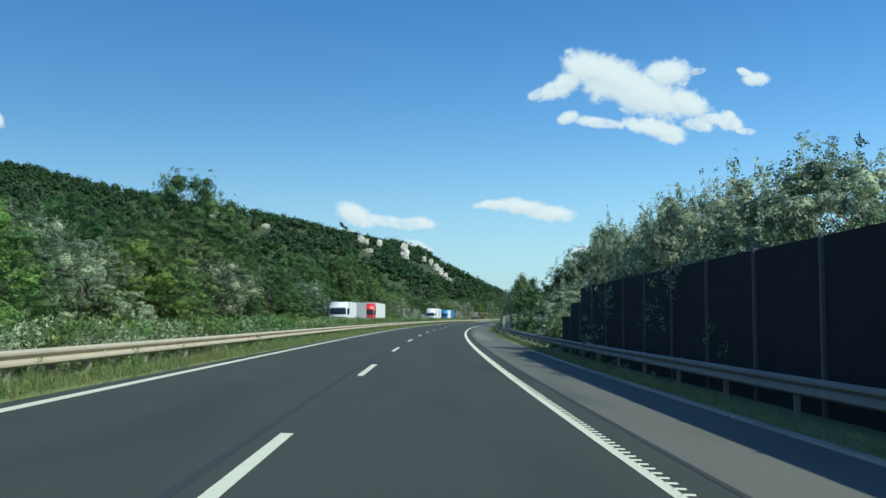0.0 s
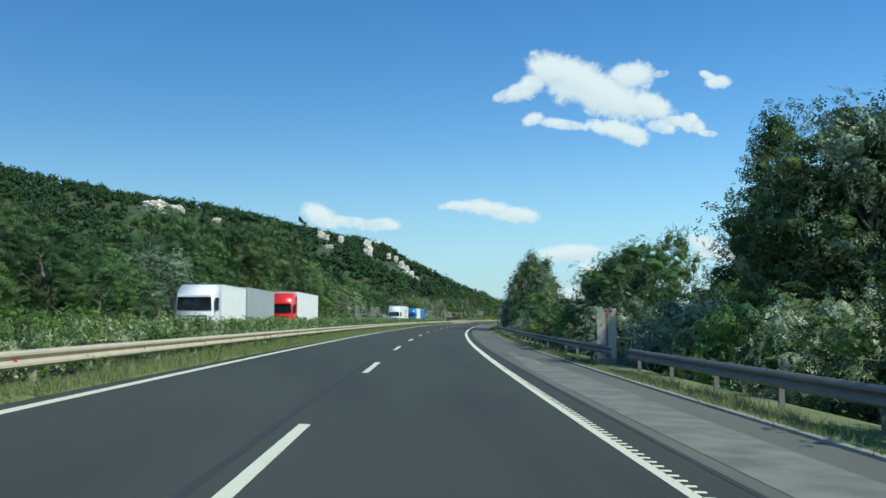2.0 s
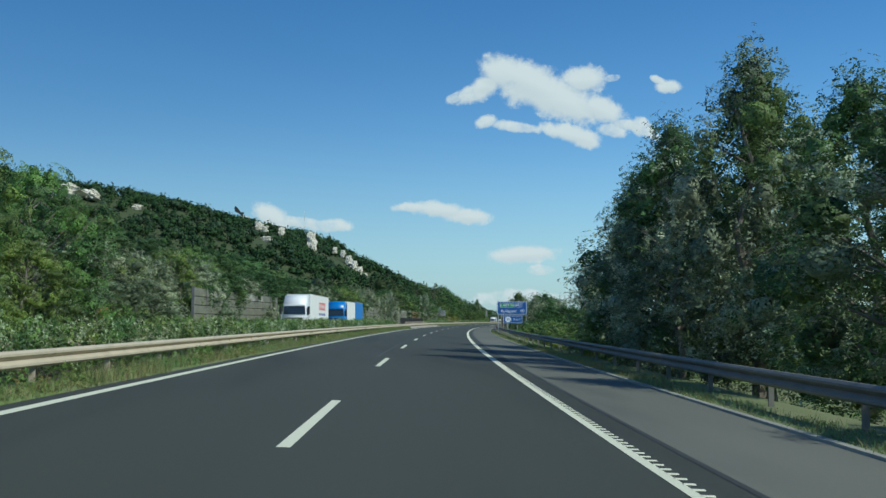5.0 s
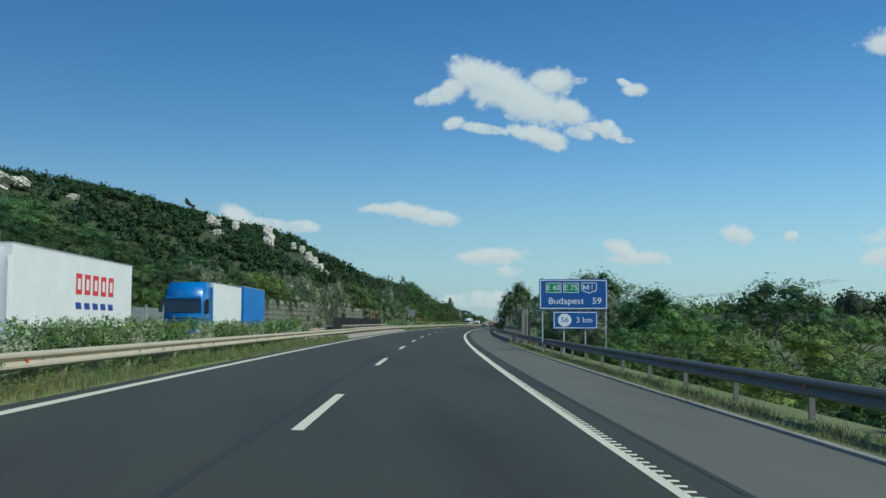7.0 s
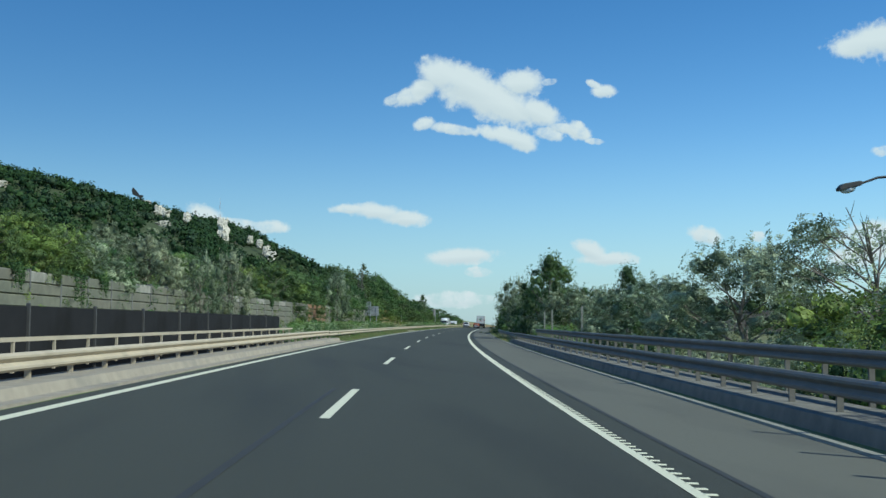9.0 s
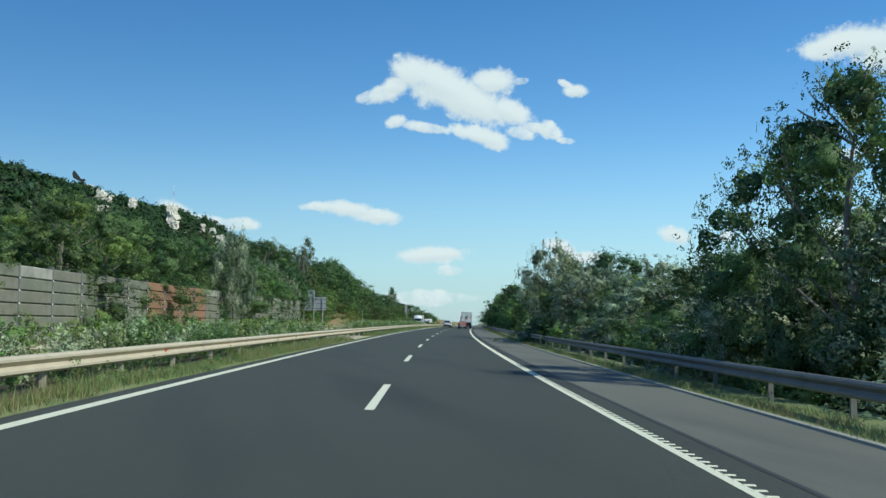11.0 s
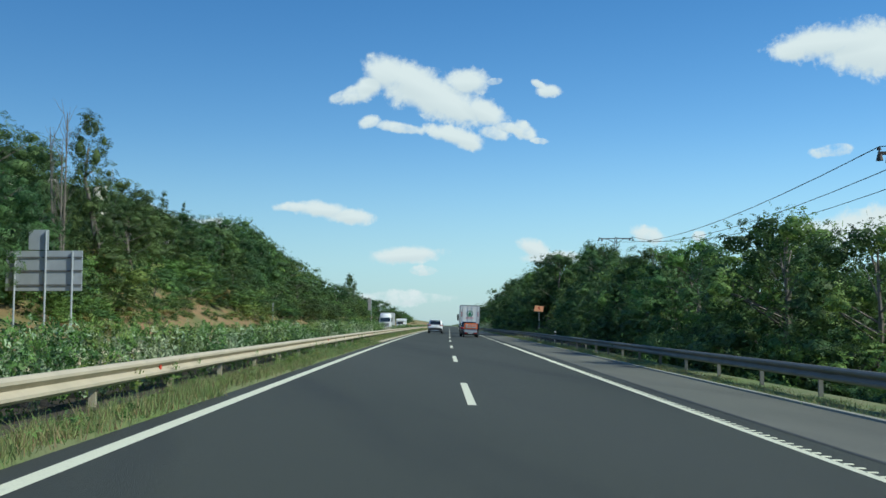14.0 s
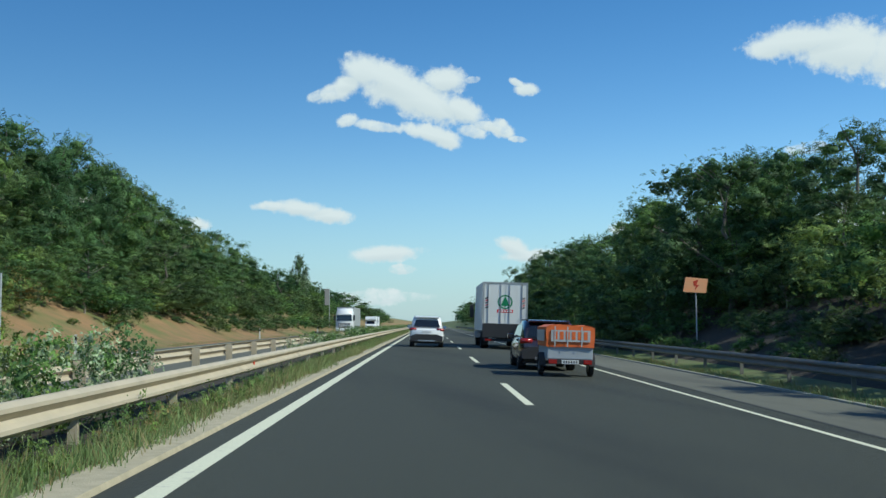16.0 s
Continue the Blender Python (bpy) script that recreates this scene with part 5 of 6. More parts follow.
sign = thing("direction_sign", put(294, 9.2, 0.11) @ Matrix.Diagonal((1.06, 1, 1, 1)), "blue motorway direction sign with white lettering on steel posts", "road sign")
upper = part("sign_board", box((-1.76, -0.03, 1.9), (1.76, 0.02, 3.55), 0.008), SIGN_BLUE, sign, "large blue board with white border")
part("border", frame_bm(3.44, 1.57, 0.045, -0.036, -0.03, 0, 2.725), SIGN_WHITE, upper)
for x, txt in ((-1.02, "E 60"), (-0.12, "E 75")):
    part("route_plate", box((x - 0.39, -0.037, 2.82), (x + 0.39, -0.031, 3.34)), SIGN_GREEN, upper, "green route plate with white edge")
    part("plate_edge", frame_bm(0.80, 0.54, 0.03, -0.04, -0.036, x, 3.08), SIGN_WHITE, upper)
    text_on(upper, txt, 0.40, x, 3.08, SIGN_WHITE, -0.041)
shield = bmesh.new()
pts = [(0.42, 3.36), (1.2, 3.36), (1.2, 2.92), (0.81, 2.78), (0.42, 2.92)]
inn = [(0.455, 3.325), (1.165, 3.325), (1.165, 2.945), (0.81, 2.818), (0.455, 2.945)]
for i in range(5):
    j = (i + 1) % 5
    add_prism(shield, [pts[i], pts[j], inn[j], inn[i]], -0.037, -0.031, "y")
part("shield_outline", shield, SIGN_WHITE, upper)
m_bm = bmesh.new()
for q in ([(0.50, 2.96), (0.555, 2.96), (0.555, 3.24), (0.50, 3.24)], [(0.745, 2.96), (0.80, 2.96), (0.80, 3.24), (0.745, 3.24)],
          [(0.556, 3.24), (0.556, 3.15), (0.65, 2.985), (0.65, 3.075)], [(0.744, 3.24), (0.744, 3.15), (0.651, 2.985), (0.651, 3.075)]):
    add_prism(m_bm, q, -0.039, -0.033, "y")
part("lettering", m_bm, SIGN_WHITE, upper)
text_on(upper, "1", 0.40, 0.96, 3.1, SIGN_WHITE, -0.037)
text_on(upper, "Budapest", 0.50, -0.38, 2.35, SIGN_WHITE, -0.037)
text_on(upper, "59", 0.50, 1.2, 2.35, SIGN_WHITE, -0.037)
lower = part("sign_board", box((-1.06, -0.03, 0.84), (1.24, 0.02, 1.8), 0.008), SIGN_BLUE, sign, "smaller blue board below")
part("border", frame_bm(2.22, 0.88, 0.04, -0.036, -0.03, 0.09, 1.32), SIGN_WHITE, lower)
disc = bmesh.new()
bmesh.ops.create_cone(disc, cap_ends=True, segments=32, radius1=0.35, radius2=0.35, depth=0.008, matrix=pose(-0.46, -0.035, 1.32, 90, 0, 0))
part("exit_disc", disc, SIGN_WHITE, lower)
text_on(lower, "56", 0.40, -0.46, 1.32, SIGN_BLUE, -0.041)
text_on(lower, "3 km", 0.42, 0.55, 1.32, SIGN_WHITE, -0.037)
for x, z in ((-1.6, 3.6), (-0.5, 0.85), (0.6, 0.85), (1.66, 3.6)):
    part("post", tube((x, 0.07, -0.8), (x, 0.07, z), 0.045), SIGN_BACK, sign)
for x in (-1.6, 0, 1.6):
    part("bracket", box((x - 0.03, -0.02, 3.55), (x + 0.03, 0.05, 3.62)), SIGN_BACK, sign)

back = thing("road_sign", put(539, -21.3, 0, 180), "large grey road sign seen from behind on three posts", "road sign")
ribs = part("sign_board", box((-2.0, -0.03, 3.05), (2.0, 0.02, 5.15), 0.01), SIGN_BACK, back)
for z in (3.35, 4.1, 4.8):
    part("rail", box((-1.98, 0.021, z - 0.04), (1.98, 0.06, z + 0.04)), POST_GREY, ribs)
part("top_board", box((-0.2, -0.03, 5.2), (0.85, 0.02, 6.25), 0.01), SIGN_BACK, back)
for x in (-1.5, -0.1, 1.5):
    part("post", tube((x, 0.1, -0.2), (x, 0.1, 5.1 if abs(x) > 1 else 6.2), 0.06), SIGN_BACK, back)

warn = thing("orange_sign", put(604, 10.5, 0), "pale orange warning board on a thin post in front of trees", "road sign")
b = part("sign_board", prism([(-0.6, 2.72), (0.46, 2.66), (0.56, 3.3), (-0.46, 3.4)], -0.02, 0.02, "y", 0.006), SIGN_ORANGE, warn)
part("mark", prism([(-0.12, 3.2), (0.12, 3.28), (0.02, 3.05), (0.16, 3.03), (-0.08, 2.78), (0.0, 2.98), (-0.1, 3.0)], -0.026, -0.021, "y"), RUST_RED, b)
part("post", tube((0, 0.05, 0.2), (0, 0.05, 2.8), 0.03), SIGN_BACK, warn)
board = thing("orange_board", put(238, -21.6, 0), "small orange board on two posts beside the far carriageway", "road sign")
part("sign_board", box((-0.5, -0.03, 1.3), (0.5, 0.03, 2.2), 0.01), SIGN_ORANGE, board)
for x in (-0.4, 0.4):
    part("post", tube((x, 0.04, 0), (x, 0.04, 1.4), 0.03), DARK_METAL, board)

t_ = thing("marker_post", put(603, -20.6, ground_z(603, -20.6) - 0.1), "slender pale steel post on the bank", "post")
part("post", tube((0, 0, 0), (0, 0, 3.1), 0.05), SIGN_BACK, t_)
part("cap", tube((0, 0, 3.1), (0, 0, 3.13), 0.056), SIGN_BACK, t_)
t_ = thing("sign_post", put(748, -20.5, ground_z(748, -20.5) - 0.1, 62), "road sign seen almost edge-on from behind on a pale post", "road sign")
part("post", tube((0, 0, 0), (0, 0, 7.6), 0.06), SIGN_BACK, t_)
part("sign_board", box((-1.6, -0.03, 4.4), (-0.05, 0.03, 7.5), 0.01), POST_GREY, t_, "dark grey back of the board")
WHITE_POST = material("white_plastic", (0.75, 0.75, 0.72), 0.5)
BLACK_PLASTIC = material("black_plastic", (0.02, 0.02, 0.02), 0.5)
first = thing("delineator", put(605, -17.95, 0.03), "white roadside delineator post with a black cap band", "delineator", "delineators")
part("shaft", prism([(-0.06, -0.04), (0.06, -0.04), (0, 0.06)], 0, 0.72, "z"), WHITE_POST, first)
part("band", prism([(-0.062, -0.042), (0.062, -0.042), (0, 0.062)], 0.721, 0.92, "z"), BLACK_PLASTIC, first)
part("cap", prism([(-0.06, -0.04), (0.06, -0.04), (0, 0.06)], 0.921, 0.98, "z"), WHITE_POST, first)
for s in (555, 655, 705):
    copy_thing(first, put(s, -17.95, 0.03))
copy_thing(first, put(562.7, 7.95, -0.3))

# white cabinet with an open red-edged door beside the guard rail gap
RED_PAINT = material("red_paint", (0.36, 0.10, 0.06), 0.6, color2=(0.30, 0.2, 0.15), scale=5)
CAB_WHITE = material("cabinet_white", (0.60, 0.57, 0.42), 0.6, color2=(0.48, 0.46, 0.36), scale=2, stain=(0.3, 0.29, 0.24), stain_scale=1.5)
cab = thing("emergency_cabinet", put(102.4, 8.1, -0.28), "dirty cream roadside emergency cabinet with red edge behind the guard rail", "cabinet")
part("body", box((0.0, -0.18, 0.15), (0.36, 0.18, 2.0), 0.015), CAB_WHITE, cab)
part("door", box((-0.36, -0.2, 0.15), (-0.015, -0.14, 1.98), 0.01), CAB_WHITE, cab, "pale dirty open door")
part("header", box((-0.1, -0.21, 1.86), (0.2, -0.19, 1.96)), RED_PAINT, cab, "red strip")
part("edge_strip", box((-0.03, -0.215, 0.2), (0.05, -0.2, 1.85)), RED_PAINT, cab, "faded red strip")
part("foot", box((-0.3, -0.2, -0.1), (0.34, 0.18, 0.148), 0.01), CONCRETE, cab)
gate = thing("small_railing", put(103.4, 8.9, -0.4), "low bent steel tube railing", "railing")
for a, b_ in (((-0.4, 0, 0), (-0.4, 0, 1.15)), ((-0.4, 0, 1.15), (0.4, 0, 1.15)), ((0.4, 0, 1.15), (0.4, 0, 0))):
    part("tube", tube(a, b_, 0.025), STEEL_SHADED, gate)


# ---------------------------------------------------------------- lamps, masts, frames
def street_lamp(s, off, top, arm):
    z = ground_z(s, off)
    e = thing("street_lamp", put(s, off, z), "grey steel street lamp with a short arm and oval head", "street lamp", "street lamps")
    h = top - z
    part("pole", add_tube(tube((0, 0, -0.3), (0, 0, h * 0.55), 0.1, 0.085), (0, 0, h * 0.55), (0, 0, h), 0.06, 0.05), POST_GREY, e)
    part("arm", add_tube(tube((0, 0, h - 0.02), (arm * 0.3, 0, h - 0.04), 0.032, 0.03), (arm * 0.3, 0, h - 0.04), (arm * 0.78, 0, h - 0.2), 0.03, 0.026), POST_DIM, e)
    tilt = Matrix.Translation((arm, 0, h - 0.25)) @ Matrix.Rotation(math.copysign(radians(14), arm), 4, "Y")
    hd = part("head", prism([(-0.32, -0.05), (0.2, -0.05), (0.3, 0.0), (0.22, 0.07), (-0.2, 0.1), (-0.32, 0.03)], -0.13, 0.13, "y", 0.03), POST_DIM, e)
    hd.matrix_local = tilt
    bm = bmesh.new()
    bmesh.ops.create_uvsphere(bm, u_segments=12, v_segments=8, radius=1, matrix=Matrix.LocRotScale((-0.08, 0, -0.05), None, (0.2, 0.12, 0.1)))
    part("glass_bowl", bm, SIGN_WHITE, hd, "clear glass bowl")


street_lamp(333.4, 12.4, 4.8, -0.95)
street_lamp(357.6, 43.8, 3.0, -0.9)
portal = thing("steel_frame", put(316.2, 8.45, -0.45, 0), "dark steel portal frame with a diagonal brace", "frame")
for y in (-0.75, 0.85):
    part("upright", box((-0.08, y - 0.08, -0.3), (0.08, y + 0.08, 2.12), 0.01), DARK_METAL, portal)
part("beam", box((-0.08, -0.83, 2.121), (0.08, 0.93, 2.24), 0.01), DARK_METAL, portal)
part("brace", tube((0, 0.2, 0.1), (0, 0.7, 2.1), 0.05), DARK_METAL, portal)
for s, o, h in ((323.2, 8.5, 2.1), (320.8, 8.45, 2.25), (318.9, 8.4, 2.35), (317.5, 8.3, 2.35), (314.9, 8.3, 2.35), (309, 8.45, 0.95)):
    p_ = part("fence_post", box((-0.045, -0.045, -0.8), (0.045, 0.045, h), 0.01), BARRIER_LIGHT)
    p_.matrix_world = put(s, o, 0)
    tagged(p_, "slim pale concrete fence post at the bridge end", "post", "fence posts")
cross = part("crossbar", box((-0.03, -1.45, -0.04), (0.03, 1.45, 0.04), 0.008), BARRIER_LIGHT)
cross.matrix_world = put(316.2, 8.23, 1.92)
tagged(cross, "pale bar between two fence posts", "crossbar")
for s in (364, 380, 386):
    p_ = part("fence_post", box((-0.045, -0.045, -0.8), (0.045, 0.045, 2.2), 0.01), BARRIER_LIGHT)
    p_.matrix_world = put(s, 9.4, 0)
    tagged(p_, "slim pale concrete fence post beyond the bridge rail", "post", "fence posts")

def lattice(h, w0, w1, steps):
    bm = bmesh.new()
    cs = [(-1, -1), (1, -1), (1, 1), (-1, 1)]
    for x, y in cs:
        add_tube(bm, (x * w0, y * w0, 0), (x * w1, y * w1, h), 0.05, 0.035, 5)
    for i in range(steps):
        a, b = i / steps, (i + 1) / steps
        wa, wb = w0 + (w1 - w0) * a, w0 + (w1 - w0) * b
        for k in range(4):
            p, q = cs[k], cs[(k + 1) % 4]
            if i % 2:
                p, q = q, p
            add_tube(bm, (p[0] * wa, p[1] * wa, h * a), (q[0] * wb, q[1] * wb, h * b), 0.022, None, 4)
    return bm


def power_mast(m, h, label):
    e = thing("power_mast", m, label, "power mast", "power masts")
    part("lattice", lattice(h, 0.5, 0.16, 12), DARK_METAL, e)
    bm = box((-2.75, -0.08, h - 0.02), (2.75, 0.08, h + 0.12), 0.01)
    for x in (-1, 1):
        add_tube(bm, (x * 1.3, 0, h), (x * 0.15, 0, h - 0.75), 0.04, None, 5)
    part("crossarm", bm, DARK_METAL, e)
    for x in (-2.7, 0, 2.7):
        part("insulator", add_tube(tube((x, 0, h + 0.12), (x, 0, h + 0.35), 0.03), (x, 0, h + 0.2), (x, 0, h + 0.32), 0.11, 0.07), DARK_METAL, e)
        if x:
            for y in (-0.25, 0.3):
                part("insulator", tube((x * 0.93 + y, y, h - 0.32), (x * 0.93 + y, y, h - 0.05), 0.16, 0.1), DARK_METAL, e)
    return e


m1 = put(530.7, 21.7, -2.2, -8)
m2 = put(650.2, 27.4, 4.0, -8)
power_mast(m1, 11.0, "dark lattice power mast with a wide crossarm and insulators")
power_mast(m2, 11.2, "dark lattice power mast rising behind the trees")
m0 = put(440, 75, -2.2, 40)
for x in (-2.7, 0, 2.7):
    for nm, ma, mb, h0, h1, back_ in (("power_line", m1, m2, 11.35, 11.5, 0), ("power_line", m1, m0, 11.35, 12, 1)):
        cu = bpy.data.curves.new(nm, "CURVE")
        cu.dimensions, cu.bevel_depth, cu.bevel_resolution = "3D", 0.022, 1
        sp = cu.splines.new("POLY")
        a_, b_ = ma @ Vector((x, 0, h0)), mb @ Vector((x, 0, h1))
        sp.points.add(16)
        for i in range(17):
            u = i / 16
            p = a_.lerp(b_, u) - Vector((0, 0, 2.2 * 4 * u * (1 - u)))
            sp.points[i].co = (*p, 1)
        cu.materials.append(DARK_METAL)
        tagged(new(nm, cu), "thin dark sagging power line wire", "power line", "power lines")


# houses among the trees
def house(m, w, d, wall_h, roof_h, roof_mat, label):
    e = thing("house", m, label, "house", "houses")
    part("wall", box((-w / 2, -d / 2, -1), (w / 2, d / 2, wall_h)), PLASTER, e)
    gable = part("gable", prism([(-w / 2, wall_h), (w / 2, wall_h), (0, wall_h + roof_h)], -d / 2, d / 2, "y"), PLASTER, e)
    for sx in (-1, 1):
        bm = bmesh.new()
        for r in range(9):
            a, b = r / 9, (r + 1) / 9 + 0.01
            p = [(sx * (w / 2 + 0.4) * (1 - a), wall_h - 0.25 + (roof_h + 0.25) * a + 0.08), (sx * (w / 2 + 0.4) * (1 - b), wall_h - 0.25 + (roof_h + 0.25) * b + 0.02)]
            add_prism(bm, [p[0], p[1], (p[1][0], p[1][1] + 0.06), (p[0][0], p[0][1] + 0.07)], -d / 2 - 0.35, d / 2 + 0.35, "y")
        part("roof", bm, roof_mat, e)
    for x in (-w / 4, w / 4):
        part("window", box((x - 0.5, -d / 2 - 0.03, 1.0), (x + 0.5, -d / 2 + 0.02, 2.2)), BLACK_PLASTIC, e)


house(put(560, 36, -2.2, 62), 7, 9, 3.6, 3.0, ROOF_TILE, "small house with a grey tiled roof behind roadside trees")
house(Matrix.Translation((-66, 330, 9)) @ pose(0, 0, 0, 0, 0, 40), 8, 9, 4.5, 3.2, RED_ROOF, "pale house with a red tiled roof on the wooded slope")
house(Matrix.Translation((-84, 350, 10)) @ pose(0, 0, 0, 0, 0, -20), 7, 8, 4.5, 2.6, RED_ROOF, "white house with a red roof among trees")

# bird monument and radio mast on the ridge
STATUE_DARK = material("dark_bronze", (0.03, 0.03, 0.028), 0.6)
bm = bmesh.new()
add_prism(bm, [(-7, 5.5), (-2.5, 3.2), (0, 2.2), (2.2, 4.2), (1.0, 5.0), (-1.2, 4.8), (-3, 7.5), (-6.5, 11.5), (-7.8, 9)], -1.0, 1.0, "y")
add_prism(bm, [(-1.2, 0.5), (1.2, 0.5), (0.8, 3.5), (-1.4, 3.5)], -0.8, 0.8, "y")
st = part("bird_statue", bm, STATUE_DARK)
st.matrix_world = Matrix.Translation((-93, 1179, 110.5))
tagged(st, "dark bronze bird monument with raised wings on the ridge", "statue")
pl = part("monument_plinth", box((-3.5, -4, 103), (9, 4, 110.9), 0.2, (0.8, 0.8)), ROCK)
pl.matrix_world = Matrix.Translation((-93, 1179, 0))
tagged(pl, "pale stone plinth under the bird monument", "plinth")
am = thing("radio_mast", Matrix.Translation((-37, 1348, 114)), "thin red and white lattice radio mast on the ridge", "mast")
for i in range(4):
    bm = lattice(5.5, 0.7 - 0.12 * i, 0.58 - 0.12 * i, 3)
    part("section", bm, (RED_PAINT, WHITE_POST)[i % 2], am).matrix_local = Matrix.Translation((0, 0, 5.6 * i))


# ---------------------------------------------------------------- vehicles
TYRE = material("tyre", (0.018, 0.018, 0.018), 0.85)
RIM = material("rim", (0.45, 0.45, 0.46), 0.35, 0.8)
CAR_GLASS = material("car_glass", (0.012, 0.014, 0.016), 0.06, coat=0.5)
WHITE_CAR = material("white_car_paint", (0.78, 0.79, 0.79), 0.28, coat=0.6)
DARK_CAR = material("dark_red_car_paint", (0.035, 0.012, 0.014), 0.25, coat=0.8)
BUMPER = material("bumper_plastic", (0.025, 0.025, 0.027), 0.6)
RED_LAMP = material("red_lamp", (0.28, 0.012, 0.01), 0.2, coat=0.5)
AMBER = material("amber_lamp", (0.7, 0.25, 0.03), 0.25)
PLATE = material("number_plate", (0.68, 0.68, 0.66), 0.4)
LORRY_RED = material("lorry_red", (0.62, 0.02, 0.015), 0.35, coat=0.4)
LORRY_BLUE = material("lorry_blue", (0.01, 0.16, 0.46), 0.35, coat=0.4)
LORRY_WHITE = material("lorry_white", (0.74, 0.75, 0.75), 0.4, coat=0.2)
BOX_WHITE = material("box_white", (0.76, 0.76, 0.72), 0.5, color2=(0.70, 0.70, 0.66), scale=0.8)
BOX_GREY = material("box_grey", (0.36, 0.38, 0.38), 0.5, color2=(0.3, 0.32, 0.32), scale=0.7)
BOX_BLUE = material("box_blue", (0.012, 0.18, 0.52), 0.5, color2=(0.015, 0.15, 0.45), scale=0.6)
TARP = material("orange_tarp", (0.75, 0.16, 0.03), 0.55, color2=(0.65, 0.13, 0.03), scale=3, bump=0.6, bump_scale=5)
TARP_GREY = material("tarp_grey", (0.5, 0.5, 0.48), 0.55, color2=(0.42, 0.42, 0.41), scale=4)
LOGO_GREEN = material("logo_green", (0.01, 0.20, 0.075), 0.5)
LOGO_RED = material("logo_red", (0.6, 0.03, 0.03), 0.5)
LOGO_NAVY = material("logo_navy", (0.02, 0.05, 0.28), 0.5)
LEAN = Matrix.Rotation(math.atan(CROSSFALL), 4, "Y")


def wheel(parent, x, y, r, w):
    bm = bmesh.new()
    prof = [(r * 0.62, -w / 2), (r * 0.93, -w / 2), (r, -w * 0.36), (r, w * 0.36), (r * 0.93, w / 2), (r * 0.62, w / 2)]
    seg = 24
    rings = [[bm.verts.new((px, math.cos(2 * math.pi * k / seg) * pr, math.sin(2 * math.pi * k / seg) * pr)) for k in range(seg)] for pr, px in prof]
    for a, b in zip(rings, rings[1:] + rings[:1]):
        for k in range(seg):
            bm.faces.new((a[k], a[(k + 1) % seg], b[(k + 1) % seg], b[k]))
    bmesh.ops.recalc_face_normals(bm, faces=bm.faces)
    wh = part("wheel", bm, TYRE, parent)
    wh.matrix_local = Matrix.Translation((x, y, r))
    part("rim", tube((-w * 0.4, 0, 0), (w * 0.4, 0, 0), r * 0.61, None, 16), RIM, wh)
    return wh


